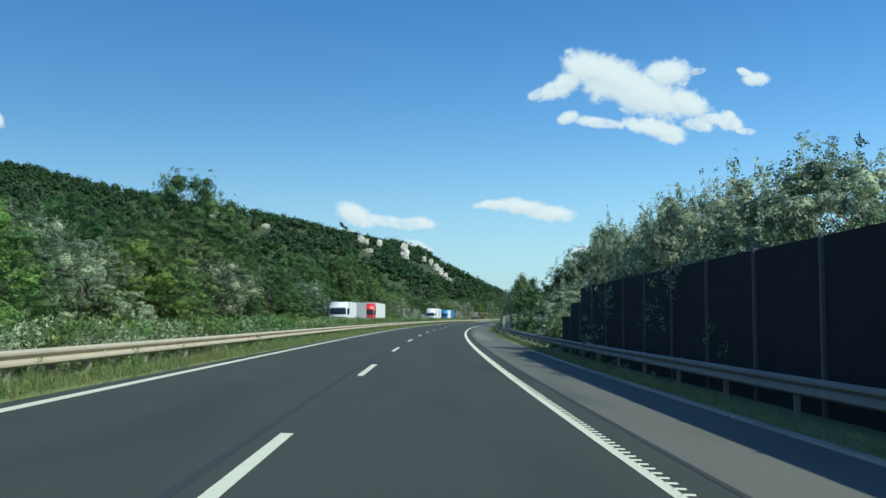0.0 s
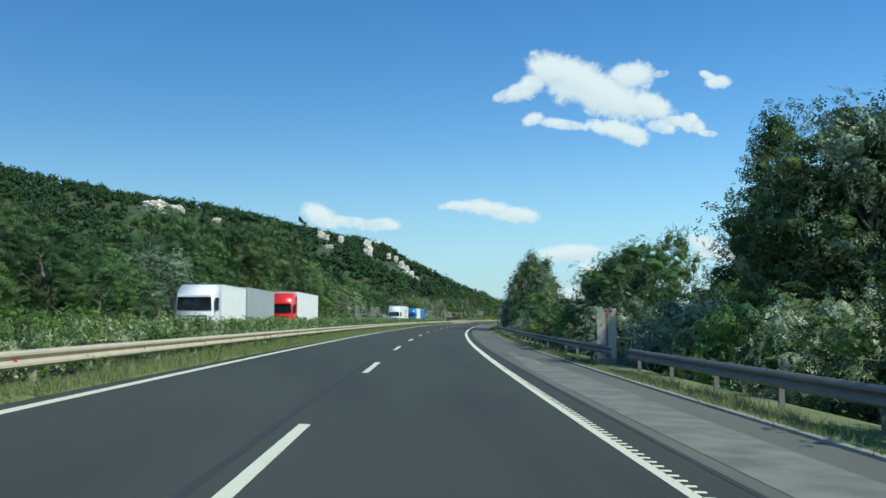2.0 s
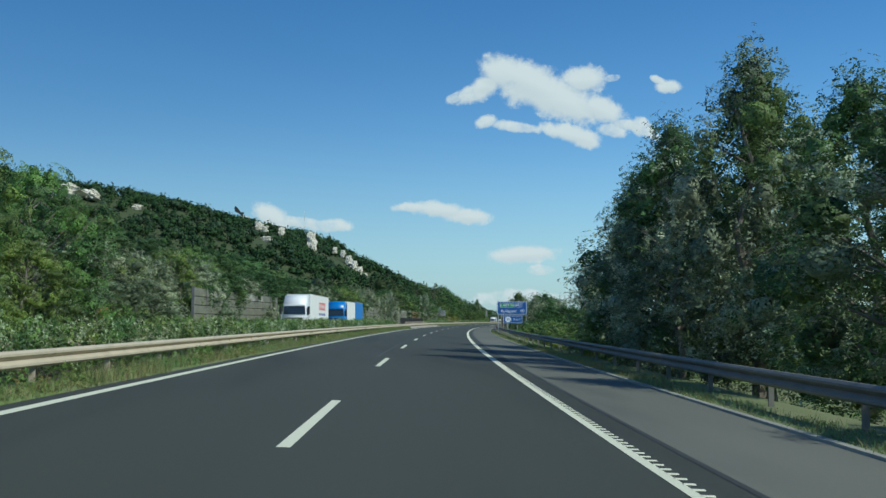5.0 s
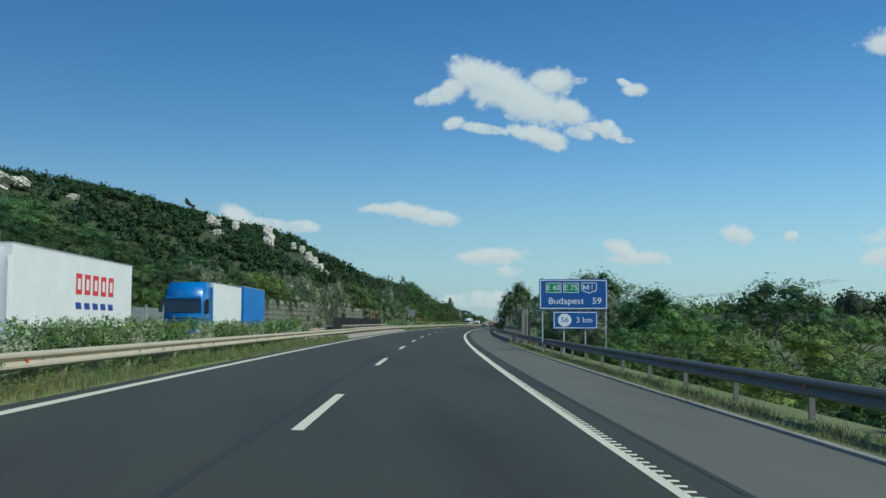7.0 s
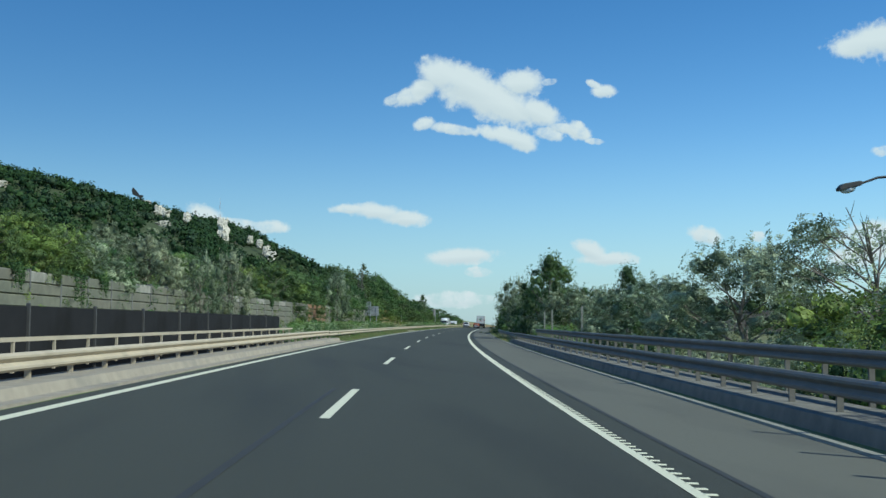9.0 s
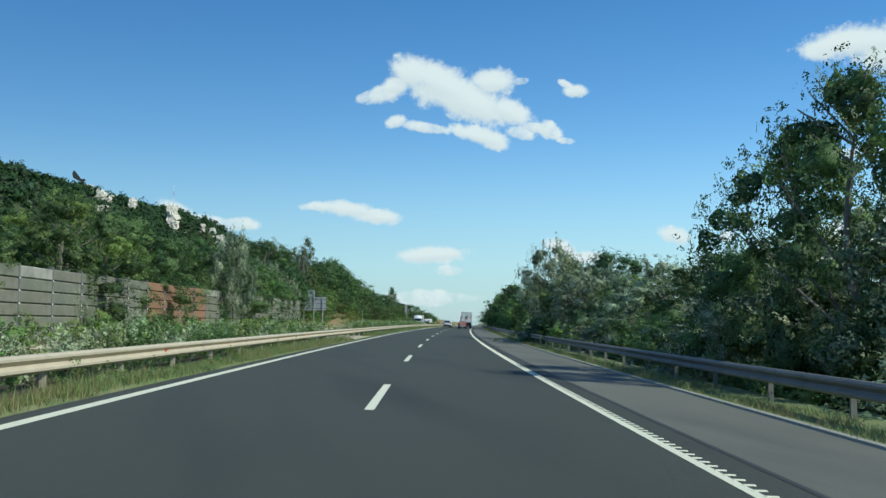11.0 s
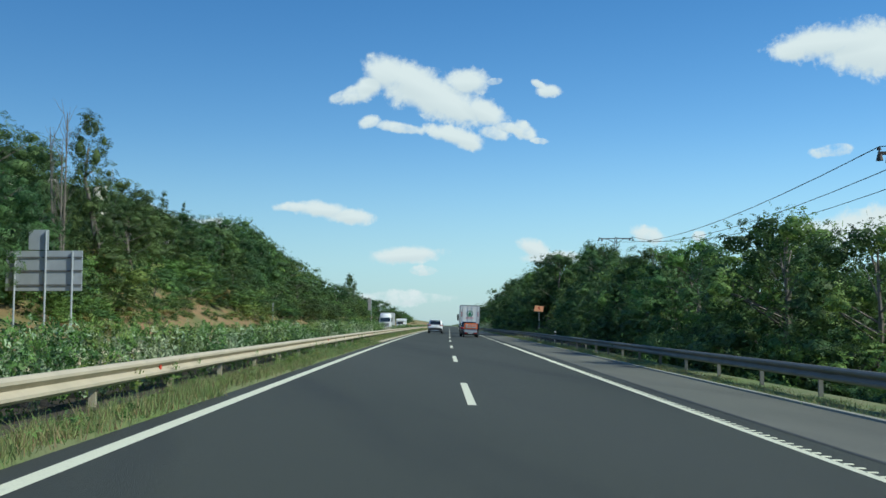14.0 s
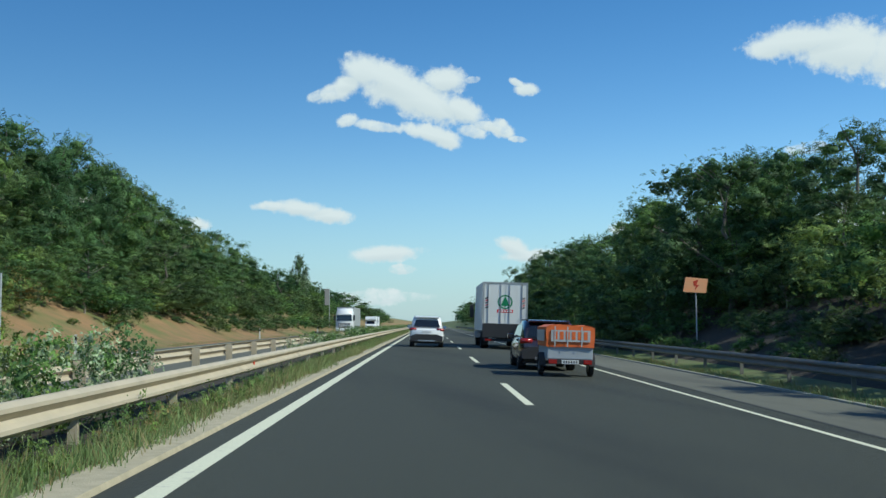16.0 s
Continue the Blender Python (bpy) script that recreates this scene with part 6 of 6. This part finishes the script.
def suv(m, paint, label, length=4.68, width=1.88, height=1.72):
    """A sport utility car; its rear bumper stands at y = 0."""
    c = thing("car", m, label, "car", "cars ahead")
    w = width / 2
    k = height / 1.72
    L = length

    def sec(ws, zlo, zhi, tuck=0.94):
        return [(ws * tuck, zlo), (ws * 0.99, zlo + 0.14), (ws, zlo + (zhi - zlo) * 0.45), (ws * 0.985, zlo + (zhi - zlo) * 0.72), (ws * 0.93, zhi - 0.03), (ws * 0.86, zhi)]
    body = loft([(0.0, sec(w * 0.90, 0.44, 0.96 * k)), (0.07, sec(w * 0.965, 0.36, 1.03 * k)), (0.32, sec(w, 0.30, 1.10 * k)), (1.2, sec(w, 0.26, 1.12 * k)), (L * 0.5, sec(w, 0.26, 1.10 * k)),
                 (L * 0.68, sec(w, 0.26, 1.06 * k)), (L * 0.84, sec(w * 0.985, 0.28, 0.98 * k)), (L * 0.95, sec(w * 0.93, 0.3, 0.86 * k)), (L, sec(w * 0.8, 0.34, 0.74 * k))])
    part("body", body, paint, c)

    def cabin(y, hw0, hw1, z0, z1):
        return (y, [(hw0, z0), (hw0 * 0.995, z0 + (z1 - z0) * 0.15), ((hw0 + hw1) / 2 * 1.01, z0 + (z1 - z0) * 0.6), (hw1, z1 - 0.05), (hw1 * 0.9, z1)])
    z0 = 1.06 * k
    green = loft([cabin(0.10, w * 0.86, w * 0.74, z0 - 0.05, 1.16 * k), cabin(0.24, w * 0.90, w * 0.77, z0, 1.5 * k), cabin(0.40, w * 0.92, w * 0.78, z0, 1.655 * k), cabin(1.2, w * 0.93, w * 0.8, z0, height),
                  cabin(L * 0.52, w * 0.93, w * 0.79, z0, 1.69 * k), cabin(L * 0.62, w * 0.92, w * 0.76, z0, 1.56 * k), cabin(L * 0.76, w * 0.88, w * 0.7, z0 - 0.06, 1.1 * k)])
    part("cabin", green, paint, c)
    # rear window, side windows
    rw = prism([(-w * 0.76, 1.13 * k), (w * 0.76, 1.13 * k), (w * 0.72, 1.3 * k), (w * 0.64, 1.5 * k), (-w * 0.64, 1.5 * k), (-w * 0.72, 1.3 * k)], 0, 0.03, "y")
    for v in rw.verts:
        v.co.y += 0.055 + (v.co.z - 1.13 * k) / (0.37 * k) * 0.14
    part("rear_window", rw, CAR_GLASS, c, "dark tinted rear window")
    for sx in (-1, 1):
        sw = prism([(0.55, 1.13 * k), (2.9, 1.13 * k), (2.45, 1.52 * k), (1.2, 1.56 * k), (0.75, 1.46 * k)], sx * w * 0.80, sx * w * 0.93, "x")
        for v in sw.verts:
            u = (v.co.z - 1.13 * k) / 0.43
            v.co.x = sx * w * (0.945 - 0.11 * u) if abs(v.co.x) > w * 0.86 else v.co.x
        part("side_window", sw, CAR_GLASS, c)
        part("mirror", box((sx * w - 0.02 if sx > 0 else -w - 0.17, 2.75, 1.02 * k), (sx * w + 0.17 if sx > 0 else -w + 0.02, 2.95, 1.2 * k), 0.03), paint, c)
        lamp = loft([(-0.0, [(0.17, -0.07), (0.19, 0.0), (0.16, 0.07)]), (0.16, [(0.2, -0.08), (0.22, 0.0), (0.19, 0.085)])])
        t_ = part("tail_lamp", lamp, RED_LAMP, c, "red tail lamp")
        t_.matrix_local = Matrix.Translation((sx * w * 0.80, 0.0, 0.985 * k))
        part("fog_reflector", box((sx * w * 0.82 - 0.06, -0.005, 0.5), (sx * w * 0.82 + 0.06, 0.06, 0.58), 0.01), RED_LAMP, c)
        part("roof_rail", tube((sx * w * 0.72, 0.5, height - 0.01), (sx * w * 0.72, 2.5, height - 0.01), 0.02), BUMPER, c)
        for y in (0.95, L - 0.92):
            wheel(c, sx * (w - 0.12), y, 0.355, 0.23)
    part("bumper", prism([(-w * 0.93, 0.34), (w * 0.93, 0.34), (w * 0.96, 0.6), (w * 0.62, 0.72), (-w * 0.62, 0.72), (-w * 0.96, 0.6)], -0.015, 0.2, "y", 0.012), BUMPER, c, "black plastic lower bumper")
    part("skid_plate", box((-w * 0.5, -0.02, 0.32), (w * 0.5, 0.1, 0.4), 0.01), RIM, c)
    part("number_plate", box((-0.26, -0.012, 0.80 * k), (0.26, 0.03, 0.91 * k), 0.004), PLATE, c)
    part("spoiler", box((-w * 0.7, 0.14, 1.62 * k), (w * 0.7, 0.5, 1.68 * k), 0.02), paint, c)
    part("floor_pan", box((-w * 0.85, 0.25, 0.2), (w * 0.85, L - 0.3, 0.34)), BUMPER, c)
    return c


suv(put(613.8, -1.85, lane_z(-1.85)) @ LEAN, WHITE_CAR, "white sport utility car driving ahead, seen from behind")
suv(put(589.1, 1.93, lane_z(1.93)) @ LEAN, DARK_CAR, "dark red-black car towing a small trailer", 4.3, 1.78, 1.55)

tr = thing("trailer", put(585.6, 2.05, lane_z(2.05)) @ LEAN @ Matrix.Diagonal((0.85, 1, 0.97, 1)), "small grey trailer under an orange tarpaulin", "trailer")
part("tub", box((-0.72, 0.0, 0.5), (0.72, 2.1, 0.86), 0.02), SIGN_BACK, tr)
cover_bm = prism([(-0.76, 0.84), (0.76, 0.84), (0.77, 1.38), (0.5, 1.44), (-0.55, 1.45), (-0.77, 1.38)], -0.04, 2.14, "y")
bmesh.ops.subdivide_edges(cover_bm, edges=cover_bm.edges, cuts=7, use_grid_fill=True)
for v in cover_bm.verts:
    q = noise.noise((v.co.x * 4, v.co.y * 4, v.co.z * 4))
    v.co += Vector((0.02 * q, 0.03 * noise.noise((v.co.x * 6, 3, v.co.z * 2)), 0.03 * q))
part("tarpaulin", cover_bm, TARP, tr, "wrinkled orange tarpaulin")
part("tarp_band", box((-0.62, -0.075, 0.98), (0.62, -0.055, 1.3)), TARP_GREY, tr, "faded grey printed band")
for i in range(6):
    x = -0.48 + 0.19 * i
    part("band_print", box((x - 0.06, -0.08, 1.04), (x + 0.06, -0.0755, 1.26)), TARP, tr)
part("side_band", box((-0.81, 0.2, 0.98), (-0.795, 1.9, 1.3)), TARP_GREY, tr)
for x in (-0.5, -0.1, 0.35):
    part("strap", box((x - 0.02, -0.085, 0.84), (x + 0.02, -0.081, 1.4)), TARP_GREY, tr)
part("light_bar", box((-0.7, -0.05, 0.36), (0.7, -0.005, 0.5), 0.008), BUMPER, tr)
part("number_plate", box((-0.27, -0.06, 0.37), (0.27, -0.051, 0.48)), PLATE, tr)
for i in range(6):
    x = -0.2 + 0.08 * i
    part("plate_bar", box((x - 0.02, -0.064, 0.395), (x + 0.02, -0.0605, 0.455)), BUMPER, tr)
for sx in (-1, 1):
    part("tail_lamp", box((sx * 0.55 - 0.13, -0.065, 0.37), (sx * 0.55 + 0.13, -0.051, 0.49), 0.006), RED_LAMP, tr)
    wheel(tr, sx * 0.8, 0.85, 0.29, 0.16)
    part("mudguard", prism([(0.5, 0.3), (0.55, 0.55), (0.7, 0.66), (1.0, 0.66), (1.15, 0.55), (1.2, 0.3), (1.12, 0.3), (0.98, 0.6), (0.72, 0.6), (0.58, 0.3)], sx * 0.8 - 0.1, sx * 0.8 + 0.1, "x"), BUMPER, tr)
part("drawbar", tube((0, 2.1, 0.5), (0, 3.3, 0.45), 0.04), SIGN_BACK, tr)

# box lorry ahead, seen from behind
lor = thing("lorry", put(614.6, 2.5, lane_z(2.5)) @ LEAN @ Matrix.Diagonal((1, 1, 0.95, 1)), "white box lorry with a green round emblem on its rear doors", "lorry", "lorries")
part("box_body", box((-1.27, 0, 1.05), (1.27, 8.2, 3.95), 0.03), BOX_WHITE, lor)
part("rear_frame", frame_bm(2.54, 2.9, 0.1, -0.03, -0.002, 0, 2.5), BOX_GREY, lor)
for x in (-0.6, 0.6):
    part("rear_door", box((x - 0.57, -0.025, 1.25), (x + 0.57, -0.004, 3.75), 0.008), BOX_WHITE, lor)
    for dx in (-0.35, 0.35):
        part("lock_rod", tube((x + dx, -0.05, 1.2), (x + dx, -0.05, 3.8), 0.018, None, 6), RIM, lor)
for x in (-1.02, 1.02):
    for i in range(5):
        z = 2.35 + i * 0.14
        part("warning_stripe", prism([(x - 0.1, z), (x + 0.1, z + 0.1), (x + 0.1, z + 0.18), (x - 0.1, z + 0.08)], -0.033, -0.0275, "y"), LOGO_RED if i % 2 else BUMPER, lor)
bm = bmesh.new()
for i in range(28):
    a, b = 2 * math.pi * i / 28, 2 * math.pi * (i + 1) / 28
    add_prism(bm, [(0.42 * math.cos(a), 2.78 + 0.42 * math.sin(a)), (0.42 * math.cos(b), 2.78 + 0.42 * math.sin(b)), (0.34 * math.cos(b), 2.78 + 0.34 * math.sin(b)), (0.34 * math.cos(a), 2.78 + 0.34 * math.sin(a))], -0.034, -0.0255, "y")
bmesh.ops.remove_doubles(bm, verts=bm.verts, dist=0.002)
part("emblem_ring", bm, LOGO_GREEN, lor, "green ring emblem")
part("emblem", prism([(-0.28, 2.55), (-0.04, 2.55), (-0.04, 2.5), (0.04, 2.5), (0.04, 2.55), (0.28, 2.55), (0.14, 2.75), (0.18, 2.76), (0.08, 2.92), (0.1, 2.93), (0, 3.1), (-0.1, 2.93), (-0.08, 2.92), (-0.18, 2.76), (-0.14, 2.75)], -0.034, -0.0255, "y"), LOGO_GREEN, lor, "green tree-shaped emblem")
part("red_label", box((-0.45, -0.034, 2.15), (0.45, -0.0255, 2.33)), LOGO_RED, lor, "red label strip")
for i in range(5):
    part("label_bar", box((-0.36 + i * 0.16, -0.038, 2.19), (-0.26 + i * 0.16, -0.0345, 2.29)), SIGN_WHITE, lor)
part("tail_lift", box((-1.24, -0.14, 0.66), (1.24, -0.04, 1.5), 0.02), BUMPER, lor, "dark folded tail lift")
part("underrun_bar", box((-1.15, -0.02, 0.45), (1.15, 0.1, 0.6), 0.02), BUMPER, lor)
part("chassis", box((-0.45, 0.1, 0.6), (0.45, 10, 1.0)), BUMPER, lor)
part("cab", loft([(8.4, [(1.2, 0.55), (1.24, 1.5), (1.2, 2.9), (1.0, 3.2)]), (10.0, [(1.2, 0.55), (1.24, 1.5), (1.2, 2.8), (1.0, 3.0)]), (10.4, [(1.15, 0.55), (1.2, 1.4), (1.1, 2.3), (0.95, 2.6)])]), LORRY_WHITE, lor)
part("mirror", box((-1.55, 9.9, 1.9), (-1.3, 10.05, 2.8), 0.03), BUMPER, lor)
for sx in (-1, 1):
    part("tail_lamp", box((sx * 0.9 - 0.18, -0.1, 0.48), (sx * 0.9 + 0.18, -0.021, 0.59), 0.006), RED_LAMP, lor)
    for y in (1.9, 9.3):
        wheel(lor, sx * 1.02, y, 0.5, 0.42 if y < 5 else 0.3)


def lorry(m, paint, boxes, label, tall=3.75, deco=None):
    """A lorry whose cab's front stands at y = 0, with box bodies [(from, to, height, material)] behind it (towards -y)."""
    e = thing("lorry", m, label, "lorry", "oncoming lorries")
    w = 1.25
    cabm = loft([(0.0, [(w * 0.94, 0.5), (w * 0.97, 1.0), (w * 0.97, 1.6), (w * 0.94, 1.75), (w * 0.9, 1.8)]), (-0.12, [(w, 0.4), (w, 1.0), (w, 1.75), (w * 0.97, 2.5), (w * 0.9, 2.95)]),
                 (-0.35, [(w, 0.4), (w, 1.0), (w, 1.8), (w * 0.98, 2.7), (w * 0.88, tall - 0.35)]), (-0.9, [(w, 0.4), (w, 1.0), (w, 1.8), (w * 0.98, 2.9), (w * 0.88, tall)]),
                 (-2.2, [(w, 0.4), (w, 1.0), (w, 1.8), (w * 0.98, 2.9), (w * 0.9, tall + 0.02)])])
    part("cab", cabm, paint, e)
    ws = prism([(-w * 0.9, 1.78), (w * 0.9, 1.78), (w * 0.86, 2.62), (-w * 0.86, 2.62)], -0.02, 0.03, "y")
    for v in ws.verts:
        v.co.y += 0.005 - (v.co.z - 1.78) * 0.1
    part("windscreen", ws, CAR_GLASS, e, "dark windscreen")
    part("sun_visor", box((-w * 0.86, -0.16, 2.63), (w * 0.86, 0.08, 2.78), 0.02), paint, e)
    part("grille", box((-0.85, -0.02, 0.75), (0.85, 0.035, 1.45), 0.02), BUMPER, e)
    for z in (0.9, 1.1, 1.3):
        part("grille_bar", box((-0.83, 0.036, z - 0.04), (0.83, 0.055, z + 0.04), 0.01), paint, e)
    part("bumper", box((-w * 0.98, -0.3, 0.32), (w * 0.98, 0.06, 0.72), 0.05), paint, e)
    for sx in (-1, 1):
        part("headlamp", box((sx * 0.98 - 0.18, -0.1, 0.52), (sx * 0.98 + 0.18, 0.07, 0.7), 0.02), SIGN_WHITE, e)
        part("side_window", prism([(-1.35, 1.75), (-0.3, 1.68), (-0.35, 2.45), (-1.3, 2.5)], sx * (w - 0.02), sx * (w + 0.012), "x"), CAR_GLASS, e)
        part("mirror", box((sx * (w + 0.2) - 0.12, -0.2, 1.8), (sx * (w + 0.2) + 0.12, -0.05, 2.6), 0.03), BUMPER, e)
        part("air_fairing", box((sx * (w - 0.02) - 0.03, -2.9, 0.5), (sx * (w - 0.02) + 0.03, -2.22, tall - 0.25), 0.01), paint, e)
        wheel(e, sx * 1.05, -1.1, 0.5, 0.3)
    part("chassis", box((-0.45, boxes[-1][1], 0.6), (0.45, -0.3, 1.0)), BUMPER, e)
    for y0, y1, h, mat in boxes:
        part("box_body", box((-1.275, y1, 1.0), (1.275, y0, h), 0.03), mat, e)
        part("top_rail", frame_bm(2.58, y0 - y1, 0.06, 0, 0.05), BOX_GREY, e).matrix_local = Matrix.Translation((0, (y0 + y1) / 2, h - 0.04)) @ pose(0, 0, 0, 90, 0, 0)
        part("skirt", box((-1.2, y1 + 0.5, 0.55), (1.2, y0 - 0.6, 0.98), 0.02), BUMPER, e)
        for sx in (-1, 1):
            for yy in (y1 + 1.6, y1 + 2.9):
                wheel(e, sx * 1.05, yy, 0.5, 0.34)
    if deco:
        deco(e)
    return e


def onto(s, off=-14.05):
    return put(s, off, 0.10, 180)


lorry(onto(160.0), LORRY_RED, [(-2.5, -16.2, 3.9, BOX_WHITE)], "red lorry with a long plain white box trailer", 3.7)
lorry(onto(129.5), LORRY_WHITE, [(-2.4, -10.0, 3.55, BOX_WHITE), (-10.6, -22.0, 3.65, BOX_GREY)], "white lorry with a white box and grey trailer", 3.45)
lorry(onto(301.5), LORRY_BLUE, [(-2.5, -11.2, 3.75, BOX_WHITE), (-12.0, -20.4, 3.9, BOX_BLUE)], "blue lorry with white box body and blue trailer", 3.7)
lorry(onto(705), LORRY_WHITE, [(-2.5, -16, 3.8, BOX_GREY)], "white lorry with a grey box trailer in the distance", 3.6)


def store_print(e):
    # plain shapes in the colours of the printed trade name
    for i in range(5):
        y = -8.6 - 1.0 * i
        part("name_shape", box((-1.284, y - 0.68, 2.35), (-1.276, y, 3.2)), LOGO_RED, e, "red block of the printed name")
        part("name_gap", box((-1.289, y - 0.5, 2.55), (-1.2845, y - 0.18, 3.0)), BOX_WHITE, e)
        part("name_dash", prism([(y - 0.7, 1.75), (y - 0.05, 1.75), (y + 0.03, 2.02), (y - 0.6, 2.02)], -1.284, -1.276, "x"), LOGO_NAVY, e, "navy dash under the name")


lorry(onto(271.5), LORRY_WHITE, [(-2.5, -16.0, 3.95, BOX_WHITE)], "white lorry with a white trailer printed in red and navy", 3.75, store_print)


def camper(m, label):
    e = thing("camper_van", m, label, "camper van", "camper vans")
    part("body", prism([(0, 0.45), (0, 1.0), (-0.9, 1.3), (-1.2, 1.9), (-0.5, 2.3), (-0.7, 2.85), (-6.2, 2.95), (-6.3, 0.6), (-5, 0.4)], -1.1, 1.1, "x", 0.05), LORRY_WHITE, e)
    ws = prism([(-0.88, 1.32), (0.88, 1.32), (0.8, 1.88), (-0.8, 1.88)], 0, 0.05, "y")
    for v in ws.verts:
        v.co.y += -0.86 - (v.co.z - 1.32) * 0.5
    part("windscreen", ws, CAR_GLASS, e)
    part("grille", box((-0.6, -0.04, 0.65), (0.6, 0.03, 0.9), 0.02), BUMPER, e)
    for sx in (-1, 1):
        part("window", box((sx * 1.1 - 0.01, -3.4, 1.6), (sx * 1.1 + 0.01, -2.2, 2.2)), CAR_GLASS, e)
        for y in (-1.0, -4.8):
            wheel(e, sx * 0.95, y, 0.34, 0.2)


camper(put(770, -14.0, 0.1, 180), "white camper van coming in the far lane")
camper(put(781, -14.0, 0.1, 180), "second white camper van following closely")
